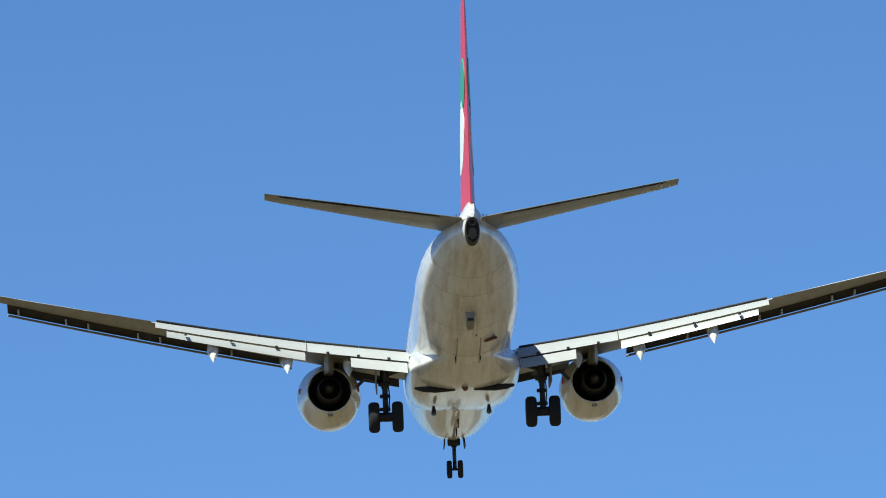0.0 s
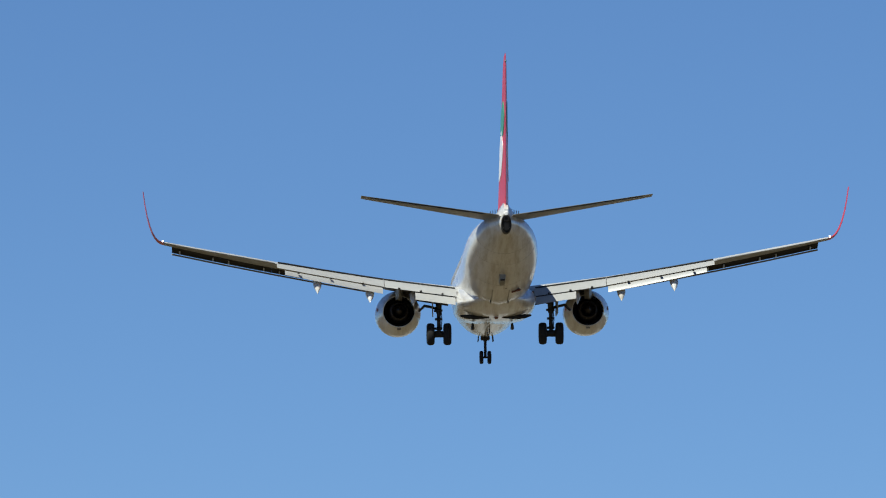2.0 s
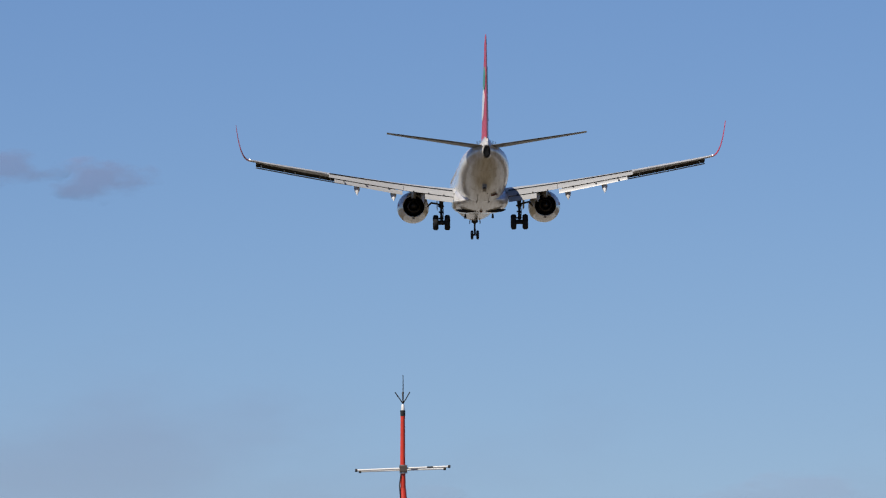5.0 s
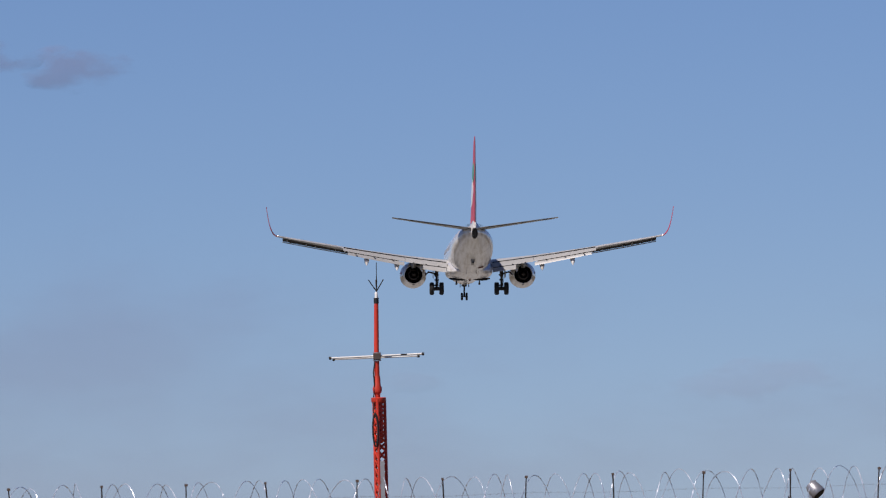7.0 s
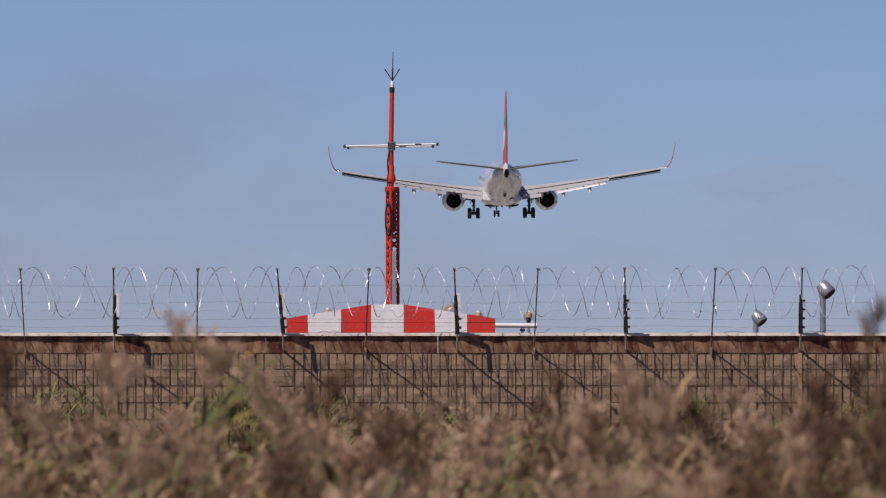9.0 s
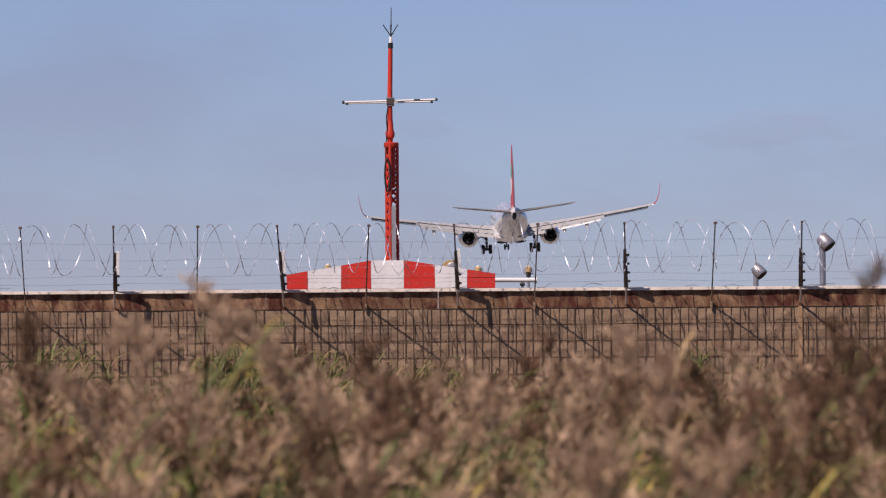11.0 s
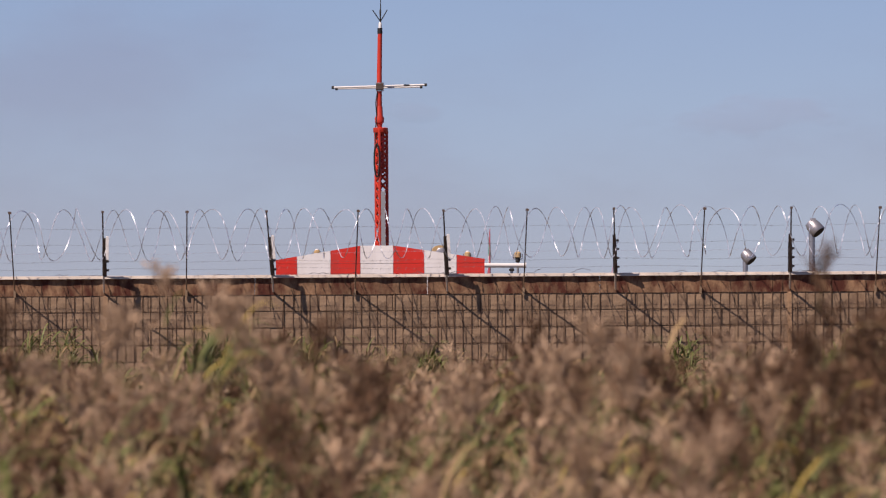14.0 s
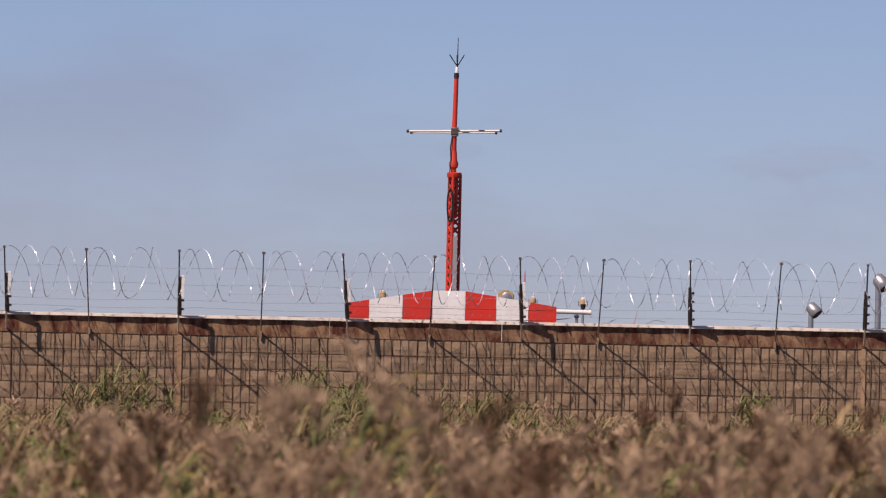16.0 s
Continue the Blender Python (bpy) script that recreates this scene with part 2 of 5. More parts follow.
def hull_ring(s, hw, zb, zt, sides=32, grow=0.0):
    zc = (zb + zt) / 2
    return [(math.cos(a) * (hw + grow), S(s), zc + math.sin(a) * ((zt - zb) / 2 + grow))
            for a in (2 * math.pi * k / sides for k in range(sides))]


def wing_line(x):
    """Leading edge station, trailing edge station and height of the wing at x metres off the centre line."""
    le = 13.3 + 0.54 * (x - 1.88)
    te = 20.75 if x < 5.8 else 20.75 + (x - 5.8) * (23.45 - 20.75) / (17.16 - 5.8)
    z = 2.48 + (x - 1.88) * 0.126 + 0.0019 * (x - 1.88) ** 2
    return le, te, z


def wing_parts(root, side):
    wing_rings = []
    for x in (1.2, 1.88, 3.6, 5.8, 8.0, 10.5, 13.0, 15.5, 16.9):
        le, te, z = wing_line(x)
        te -= 0.55 if x < 11.2 else 0.0
        chord = te - le
        wing_rings.append(foil((side * x, S(le), z), (0, -1, -0.02), (0, -0.02, 1), chord, 0.112 - 0.002 * x, 0.012))
    wing = part("wing", loft(wing_rings), [GREY_PAINT, WING_TOP], root, "swept grey wing, its soiled underside darkened for shade")
    # faces turned up get the light grey; the rest a grey darkened for shade
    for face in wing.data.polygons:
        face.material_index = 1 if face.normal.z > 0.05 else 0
    # blended winglet, curving up from the tip
    rings = []
    for k in range(9):
        u = k / 8
        x = 16.88 + 0.64 * math.sin(u * 1.25) / math.sin(1.25) + 0.42 * u
        z = wing_line(16.9)[2] + 2.55 * (1 - math.cos(u * 1.45)) / (1 - math.cos(1.45)) * (0.35 + 0.65 * u)
        lean = 0.15 + 1.25 * min(1, u * 2.2)
        chord = 1.62 - 1.05 * u
        le = wing_line(16.9)[0] + 1.75 * u
        rings.append(foil((side * x, S(le), z), (0, -1, 0), (-side * math.sin(lean), 0, math.cos(lean)), chord, 0.085))
    winglet = part("winglet", loft(rings), RED_PAINT, wing, "red blended winglet")
    part("tip_light", spin([(-0.07, 0.015), (-0.04, 0.048), (0.04, 0.048), (0.07, 0.015)],
                           (side * 16.95, S(23.45), wing_line(16.95)[2] + 0.02), "Y", 10), LAMP_WHITE, winglet, "lit white tip light")
    # leading edge slats and inner Krueger flap, drooped; slat shade and lit lip are coloured in
    spans = ((6.2, 8.799), (8.801, 11.399), (11.401, 13.999), (14.001, 16.5))
    for x0, x1 in spans:
        rings = []
        for x in (x0, (x0 + x1) / 2, x1):
            le, te, z = wing_line(x)
            rings.append(foil((side * x, S(le - 0.40), z - 0.32), (0, -1, 0.40), (0, 0.40, 1), 0.72, 0.10, 0.09))
        slat = part("slat", loft(rings), METAL_AND_SHADE, wing, "drooped leading edge slat, coloured dark for its shade")
        for x in (x0 + 0.4, x1 - 0.4):
            le, te, z = wing_line(x)
            part("slat_track", box((side * x - 0.035, S(le + 0.35), z - 0.34), (side * x + 0.035, S(le - 0.25), z - 0.18)), GALVANISED, slat)
        lip = [(side * x, S(le - 0.34), z - 0.40) for x, le, z in ((x, wing_line(x)[0], wing_line(x)[2]) for x in (x0, x1))]
        part("slat_lip", tube(lip, 0.042, 6), GREY_PAINT, slat, "lower lip of the slat, coloured lighter as if lit")
    rings = []
    for x in (2.15, 4.0):
        le, te, z = wing_line(x)
        rings.append([(side * x, S(s0), z + dz) for s0, dz in ((te - 2.6, -0.50), (te - 1.1, -0.40), (te - 1.1, -0.30), (te - 2.6, -0.40))])
    # no bay is cut: a black slab paints its inner shade
    part("gear_bay", loft(rings), BLACK_HOLE, wing, "black slab for the shaded gear bay under the wing", smooth=False)
    rings = []
    for x in (2.2, 4.1):
        le, te, z = wing_line(x)
        rings.append(foil((side * x, S(le - 0.35), z - 0.46), (0, -0.55, 1), (0, 1, 0.55), 0.5, 0.08))
    part("krueger_flap", loft(rings), METAL_AND_SHADE, wing)
    # spoilers and upper shroud: thin bright panels along the back of the wing
    for x0, x1 in ((2.05, 3.78), (3.8, 5.7), (5.72, 7.48), (7.5, 9.23), (9.25, 11.1)):
        rings = []
        for x in (x0, x1):
            le, te, z = wing_line(x)
            rings.append(foil((side * x, S(te - 1.2), z + 0.05), (0, -1, -0.13), (0, -0.16, 1), 0.86, 0.05))
        part("spoiler", loft(rings), WING_TOP, wing)
        # dark tube added as the line of shade between spoilers and flaps
        lip = [(side * x, S(wing_line(x)[1] - 0.32), wing_line(x)[2] + 0.02) for x in (x0, x1)]
        part("shroud_lip", tube(lip, 0.042, 6), METAL_AND_SHADE, wing, "dark strip painting the shade above the flaps")
    # trailing edge flaps: a main panel and a steeper one behind it
    for x0, x1, a0, a1, c0, c1, d0, d1 in ((1.98, 5.66, 2.05, 4.10, 0.97, 0.93, 0.52, 0.50),
                                           (5.69, 11.15, 5.75, 10.75, 0.88, 0.60, 0.43, 0.31)):
        for start, end, ca, cb, tilt, name, label in ((x0, x1, c0, c1, 0.46, "flap", "lowered white main flap"),
                                                      (a0, a1, d0, d1, 0.86, "aft_flap", "steeply lowered white aft flap")):
            rings = []
            for k in range(4):
                u = k / 3
                x = start + (end - start) * u
                le, te, z = wing_line(x)
                v = (x - x0) / (x1 - x0)
                main = c0 + (c1 - c0) * v
                y, h = S(te - 0.42), z - 0.02
                if name == "aft_flap":
                    y, h = y - main * 0.93 * math.cos(0.46) - 0.02, h - main * 0.93 * math.sin(0.46) - 0.085
                chord = ca + (cb - ca) * u
                rings.append(foil((side * x, y, h), (0, -math.cos(tilt), -math.sin(tilt)), (0, -math.sin(tilt), math.cos(tilt)), chord, 0.11, 0.02))
            flap = part(name, loft(rings), FLAP_PAINT, wing, label)
            if name == "flap":
                for x in (x0 + (x1 - x0) * w for w in (0.2, 0.5, 0.8)):
                    le, te, z = wing_line(x)
                    part("flap_hinge", box((side * x - 0.05, S(te - 0.2) - 0.66, z - 0.44), (side * x + 0.05, S(te - 0.2) - 0.52, z - 0.36)), METAL_AND_SHADE, flap)
    # canoe fairings of the flap tracks, tails drooped
    for x, size in ((4.18, 0.80), (6.42, 1.0), (9.1, 0.95)):
        le, te, z = wing_line(x)
        prof = ((0.0, 0.03, 0.0), (0.5, 0.13, -0.12), (1.4, 0.18, -0.22), (2.1, 0.20, -0.42), (2.55, 0.19, -0.56), (2.95, 0.012, -1.02))
        rings = []
        for d, r, dz in prof:
            rings.append([(side * x + math.cos(a) * r * size * 1.15, S(te - 2.3 + d * size), z - 0.32 + dz * size + math.sin(a) * r * size * 1.5)
                          for a in (2 * math.pi * k / 10 for k in range(10))])
        part("flap_track_fairing", loft(rings), WHITE, wing, "white pointed flap track fairing")
    # aileron line: a thin sharp piece at the back of the outer wing
    rings = []
    for x in (11.3, 16.3):
        le, te, z = wing_line(x)
        rings.append(foil((side * x, S(te - 0.75), z - 0.02), (0, -1, -0.06), (0, -0.06, 1), 0.85, 0.07))
    part("aileron", loft(rings), GREY_PAINT, wing)
    return wing


def engine_parts(root, side):
    c = (side * 4.86, 0.0, 1.52)
    cowl = [(S(13.0), 0.84), (S(12.92), 0.92), (S(13.05), 1.00), (S(13.6), 1.13), (S(14.6), 1.19), (S(15.8), 1.16),
            (S(16.8), 0.98), (S(17.5), 0.83), (S(17.5), 0.79), (S(16.9), 0.80), (S(15.5), 0.86)]
    nacelle = part("engine_nacelle", spin(cowl, c, "Y", 32, squash=0.97), WHITE, root, "white engine cowl with a dark open back", angle=0.9)
    # black disc across the duct, in place of its deep shade
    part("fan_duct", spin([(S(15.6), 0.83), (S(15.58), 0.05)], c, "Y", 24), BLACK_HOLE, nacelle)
    part("core_nozzle", spin([(S(15.6), 0.60), (S(17.0), 0.53), (S(18.1), 0.41), (S(18.12), 0.385), (S(17.0), 0.36)], c, "Y", 24),
         NOZZLE, nacelle, "heat-stained core nozzle")
    part("exhaust_plug", spin([(S(16.9), 0.27), (S(17.9), 0.21), (S(18.5), 0.10), (S(18.75), 0.02)], c, "Y", 18), NOZZLE, nacelle)
    part("guide_vane_ring", spin([(S(16.0), 0.72), (S(16.0), 0.80), (S(16.08), 0.80), (S(16.08), 0.72)], c, "Y", 24), METAL_AND_SHADE, nacelle)
    rings = []
    for z, w, y0, y1 in ((2.1, 0.17, 14.6, 18.4), (2.45, 0.17, 14.9, 18.9), (2.75, 0.14, 15.6, 19.0)):
        rings.append([(c[0] + u * w, S(v), z) for u, v in ((-0.2, y0), (0.2, y0), (1, y0 + 0.7), (1, y1 - 0.7), (0.15, y1), (-0.15, y1), (-1, y1 - 0.7), (-1, y0 + 0.7))])
    part("pylon", loft(rings), GREY_PAINT, root, "engine pylon under the wing")
    part("cowl_latch", box((c[0] - 0.10, S(17.32), 0.60), (c[0] + 0.10, S(17.1), 0.70)), GREY_PAINT, nacelle)
    for s0 in (-1, 1):
        part("cowl_mark", box((c[0] + s0 * 1.10 - 0.012, S(16.2), 1.60), (c[0] + s0 * 1.10 + 0.012, S(15.2), 1.80), bevel=0.004), RED_PAINT, nacelle, "small red mark")


def wheel(parent, x, s, z, r, w, name="wheel"):
    ty = part(name, spin([(-w / 2, r * 0.55), (-w / 2, r * 0.82), (-w * 0.36, r * 0.96), (-w * 0.16, r), (w * 0.16, r), (w * 0.36, r * 0.96),
                          (w / 2, r * 0.82), (w / 2, r * 0.55)], (x, S(s), z), "X", 28), RUBBER, parent, "black rubber tyre")
    part("rim", spin([(-w * 0.42, r * 0.1), (-w * 0.44, r * 0.5), (-w * 0.3, r * 0.56), (w * 0.3, r * 0.56), (w * 0.44, r * 0.5), (w * 0.42, r * 0.1)],
                     (x, S(s), z), "X", 20), GEAR_METAL, ty)


def main_gear(root, side):
    x, s = side * 2.87, 19.65
    strut = part("main_gear_leg", tube([(x, S(19.5), 2.35), (x, S(19.58), 1.35), (x, S(19.6), 1.30)], [0.17, 0.15, 0.13], 14), GEAR_METAL, root, "dark main landing gear leg")
    part("oleo", tube([(x, S(19.6), 1.35), (x, S(19.65), 0.22)], 0.105, 12), GEAR_METAL, strut)
    for z, w in ((1.42, 0.24), (0.98, 0.20), (0.50, 0.22)):
        part("gear_fitting", box((x - w, S(19.75), z - 0.05), (x + w * 0.8, S(19.5), z + 0.07), bevel=0.02), METAL_AND_SHADE, strut)
    part("axle", tube([(x - 0.46, S(s), 0.22), (x + 0.46, S(s), 0.22)], 0.085, 12), GEAR_METAL, strut)
    part("torque_link", tube([(x, S(19.6), 1.15), (x, S(20.05), 0.80), (x, S(19.7), 0.46)], 0.05, 6), GEAR_METAL, strut)
    part("brake_line", tube([(x + 0.10, S(19.4), 1.7), (x + 0.17, S(19.35), 1.0), (x + 0.12, S(19.4), 0.45)], 0.025, 6), CABLE, strut)
    part("side_brace", tube([(x, S(19.5), 1.75), (x - side * 0.55, S(19.4), 1.95), (x - side * 1.15, S(19.3), 2.05)], 0.07, 8), GEAR_METAL, strut)
    part("drag_strut", tube([(x, S(19.5), 1.5), (x + side * 0.35, S(19.4), 1.62), (x + side * 0.72, S(19.3), 1.70), (x + side * 1.02, S(19.2), 1.42)],
                            [0.06, 0.07, 0.08, 0.06], 8), GEAR_METAL, strut)
    part("gear_door", loft([[(x + side * 0.26, S(18.9), z0), (x + side * 0.31, S(18.9), z0), (x + side * 0.36, S(20.2), z1), (x + side * 0.31, S(20.2), z1)]
                            for z0, z1 in ((1.15, 1.25), (2.1, 2.1))]), GREY_PAINT, strut, "narrow leg door")
    part("brake_pack", spin([(-0.27, 0.10), (-0.25, 0.17), (0.25, 0.17), (0.27, 0.10)], (x, S(s), 0.22), "X", 16), METAL_AND_SHADE, strut)
    for dx in (-0.43, 0.43):
        wheel(strut, x + dx, s, 0.22, 0.565, 0.40)


def nose_gear(root):
    s = 4.05
    strut = part("nose_gear_leg", tube([(0, S(3.85), 1.75), (0, S(4.0), 0.75)], [0.12, 0.11], 12), GEAR_METAL, root, "dark nose landing gear leg")
    part("oleo", tube([(0, S(4.0), 0.8), (0, S(4.05), -0.10)], 0.075, 10), GEAR_METAL, strut)
    part("axle", tube([(-0.26, S(s), -0.11), (0.26, S(s), -0.11)], 0.05, 10), GEAR_METAL, strut)
    part("torque_link", tube([(0, S(4.0), 0.7), (0, S(4.4), 0.42), (0, S(4.1), 0.15)], 0.04, 6), GEAR_METAL, strut)
    part("drag_brace", tube([(0, S(3.9), 0.9), (0, S(3.1), 1.5)], 0.05, 8), GEAR_METAL, strut)
    part("steering_box", box((-0.24, S(4.12), 0.80), (0.24, S(3.88), 1.10), bevel=0.04), GEAR_METAL, strut)
    for dx in (-0.21, 0.21):
        wheel(strut, dx, s, -0.11, 0.345, 0.20)
        part("nose_gear_door", loft([[(dx * 1.75 * k, S(3.3), z), (dx * 1.75 * k + 0.04, S(3.3), z), (dx * 1.75 * k + 0.04, S(4.5), z), (dx * 1.75 * k, S(4.5), z)]
                                     for z, k in ((1.26, 0.95), (0.74, 1.08))]), METAL_AND_SHADE, strut)


def tail_parts(root):
    for side in (-1, 1):
        rings = []
        for x in (0.35, 0.9, 2.6, 4.6, 6.6, 7.17):
            u = (x - 0.5) / 6.67
            le, te = 34.0 + 3.75 * u, 37.75 + 1.6 * u
            if x > 7:
                le += 0.12
            rings.append(foil((side * x, S(le), 5.05 + (x - 0.5) * 0.128), (0, -1, 0.003), (0, 0.003, 1), te - le, 0.070, -0.008))
        st = part("tailplane", loft(rings), GREY_PAINT, root, "grey tailplane with dihedral")
        rings = []
        for x in (1.1, 6.7):
            u = (x - 0.5) / 6.67
            te = 37.75 + 1.6 * u
            rings.append(foil((side * x, S(te - 0.75 + 0.28 * u), 4.955 + (x - 0.5) * 0.128), (0, -1, 0.02), (0, 0.02, 1), 0.78 - 0.28 * u, 0.08))
        part("elevator", loft(rings), GREY_PAINT, st)
        part("seal_plate", box((side * 1.0 - 0.014, S(35.2), 4.05), (side * 1.0 + 0.014, S(35.0), 4.36)), METAL_AND_SHADE, root)
    rings = []
    for z, le, te, th in ((5.0, 31.0, 37.45, 0.075), (5.6, 31.75, 37.55, 0.082), (7.5, 33.3, 37.92, 0.086), (9.8, 35.15, 38.4, 0.088), (12.3, 37.05, 38.92, 0.09), (12.82, 37.55, 39.0, 0.07), (12.95, 38.0, 38.95, 0.04)):
        rings.append(foil((0, S(le), z), (0, -1, 0), (1, 0, 0), te - le, th))
    fin = part("fin", loft(rings), RED_PAINT, root, "tall red tail fin")
    rings = []
    for s, h, w in ((26.2, 0.02, 0.05), (28.5, 0.22, 0.12), (30.8, 0.60, 0.20), (32.4, 1.5, 0.24)):
        rings.append([(-w, S(s), 5.25), (-w * 0.5, S(s), 5.30 + h * 0.7), (0, S(s), 5.34 + h), (w * 0.5, S(s), 5.30 + h * 0.7), (w, S(s), 5.25)])
    part("dorsal_fin", loft(rings), RED_PAINT, root, "low red fillet before the fin")
    rings = []
    for s, w, zb, zt in ((32.5, 0.30, 5.10, 5.45), (34.5, 0.52, 5.02, 5.62), (36.4, 0.60, 4.95, 5.72), (37.4, 0.42, 4.95, 5.60), (37.95, 0.14, 5.0, 5.32)):
        rings.append([(-w, S(s), zb), (-w * 0.62, S(s), zb + 0.45 * (zt - zb)), (-0.10, S(s), zt), (0.10, S(s), zt), (w * 0.62, S(s), zb + 0.45 * (zt - zb)), (w, S(s), zb)])
    part("fin_root_fairing", loft(rings), WHITE, root, "white fairing at the foot of the fin")
    # emblem: plain patches of green and white laid on both sides of the fin
    for side in (-1, 1):
        for mat, zc, hz, back, hy, name in ((GREEN_PAINT, 9.75, 0.80, 37.0, 0.95, "emblem_patch"), (EMBLEM_WHITE, 8.05, 1.15, 35.9, 0.95, "emblem_patch")):
            bm = bmesh.new()
            ring = []
            for k in range(28):
                a = 2 * math.pi * k / 28
                wob = 1 + 0.10 * math.sin(3 * a + zc) + 0.05 * math.sin(5 * a)
                z = zc + math.sin(a) * hz * wob
                s = back + math.cos(a) * hy * wob + (z - zc) * 0.55
                le, te = 31.75 + (z - 5.6) * 0.805, 37.55 + (z - 5.6) * 0.207
                s = min(max(s, le + 0.3), te - 0.12)
                u = (s - le) / (te - le)
                half = 0.086 * 5 * (0.2969 * math.sqrt(u) - 0.126 * u - 0.3516 * u * u + 0.2843 * u ** 3 - 0.1015 * u ** 4) * (te - le)
                ring.append((half, s, z))
            loft([[(side * (h + g), S(s), z) for h, s, z in ring] for g in (0.004, 0.03)], True, bm)
            part(name, bm, mat, fin)
    part("tail_light", spin([(-0.05, 0.02), (0, 0.05), (0.08, 0.05)], (0, S(39.0), 12.55), "Y", 8), GREY_PAINT, fin)
    # auxiliary power unit outlet
    rings = [hull_ring(37.0, 0.57, 4.10, 5.22, 20), hull_ring(37.5, 0.36, 4.22, 5.20, 20), hull_ring(37.85, 0.25, 4.28, 5.17, 20)]
    cone = part("tail_cone", loft(rings), WHITE, root, "white tail cone")
    oval = lambda s, a, b, zc: [(math.cos(q) * a, S(s) - 0.30 * (math.sin(q) * b), zc + math.sin(q) * b) for q in (2 * math.pi * k / 20 for k in range(20))]
    part("outlet_shroud", loft([oval(37.3, 0.30, 0.50, 4.60), oval(37.75, 0.27, 0.47, 4.58), oval(38.0, 0.235, 0.43, 4.57), oval(38.0, 0.21, 0.40, 4.57), oval(37.9, 0.20, 0.38, 4.57)]),
         METAL_AND_SHADE, cone, "dark sooty exhaust outlet")
    part("cone_tip", loft([hull_ring(37.6, 0.22, 4.86, 5.24, 14), hull_ring(38.0, 0.15, 4.93, 5.20, 14), hull_ring(38.12, 0.07, 4.98, 5.14, 14)]), WHITE, cone)
    part("outlet_pipe", spin([(S(37.7), 0.125), (S(38.10), 0.125), (S(38.10), 0.10), (S(37.8), 0.10)], (0, 0, 4.82), "Y", 16), NOZZLE, cone)
    # black plugs paint the dark inside of both outlet openings
    part("outlet_opening", spin([(S(38.0), 0.10), (S(38.03), 0.10)], (0, 0, 4.82), "Y", 16), BLACK_HOLE, cone)
    part("outlet_lower_opening", loft([oval(37.93, 0.15, 0.20, 4.44), oval(38.01, 0.15, 0.20, 4.44)]), BLACK_HOLE, cone)
    for side in (-1, 1):
        for k in range(5):
            part("vortex_generator", box((side * (0.25 + 0.11 * k) - 0.012, S(35.6), 5.22), (side * (0.25 + 0.11 * k) + 0.012, S(35.35), 5.50 - 0.03 * k)), METAL_AND_SHADE, root)


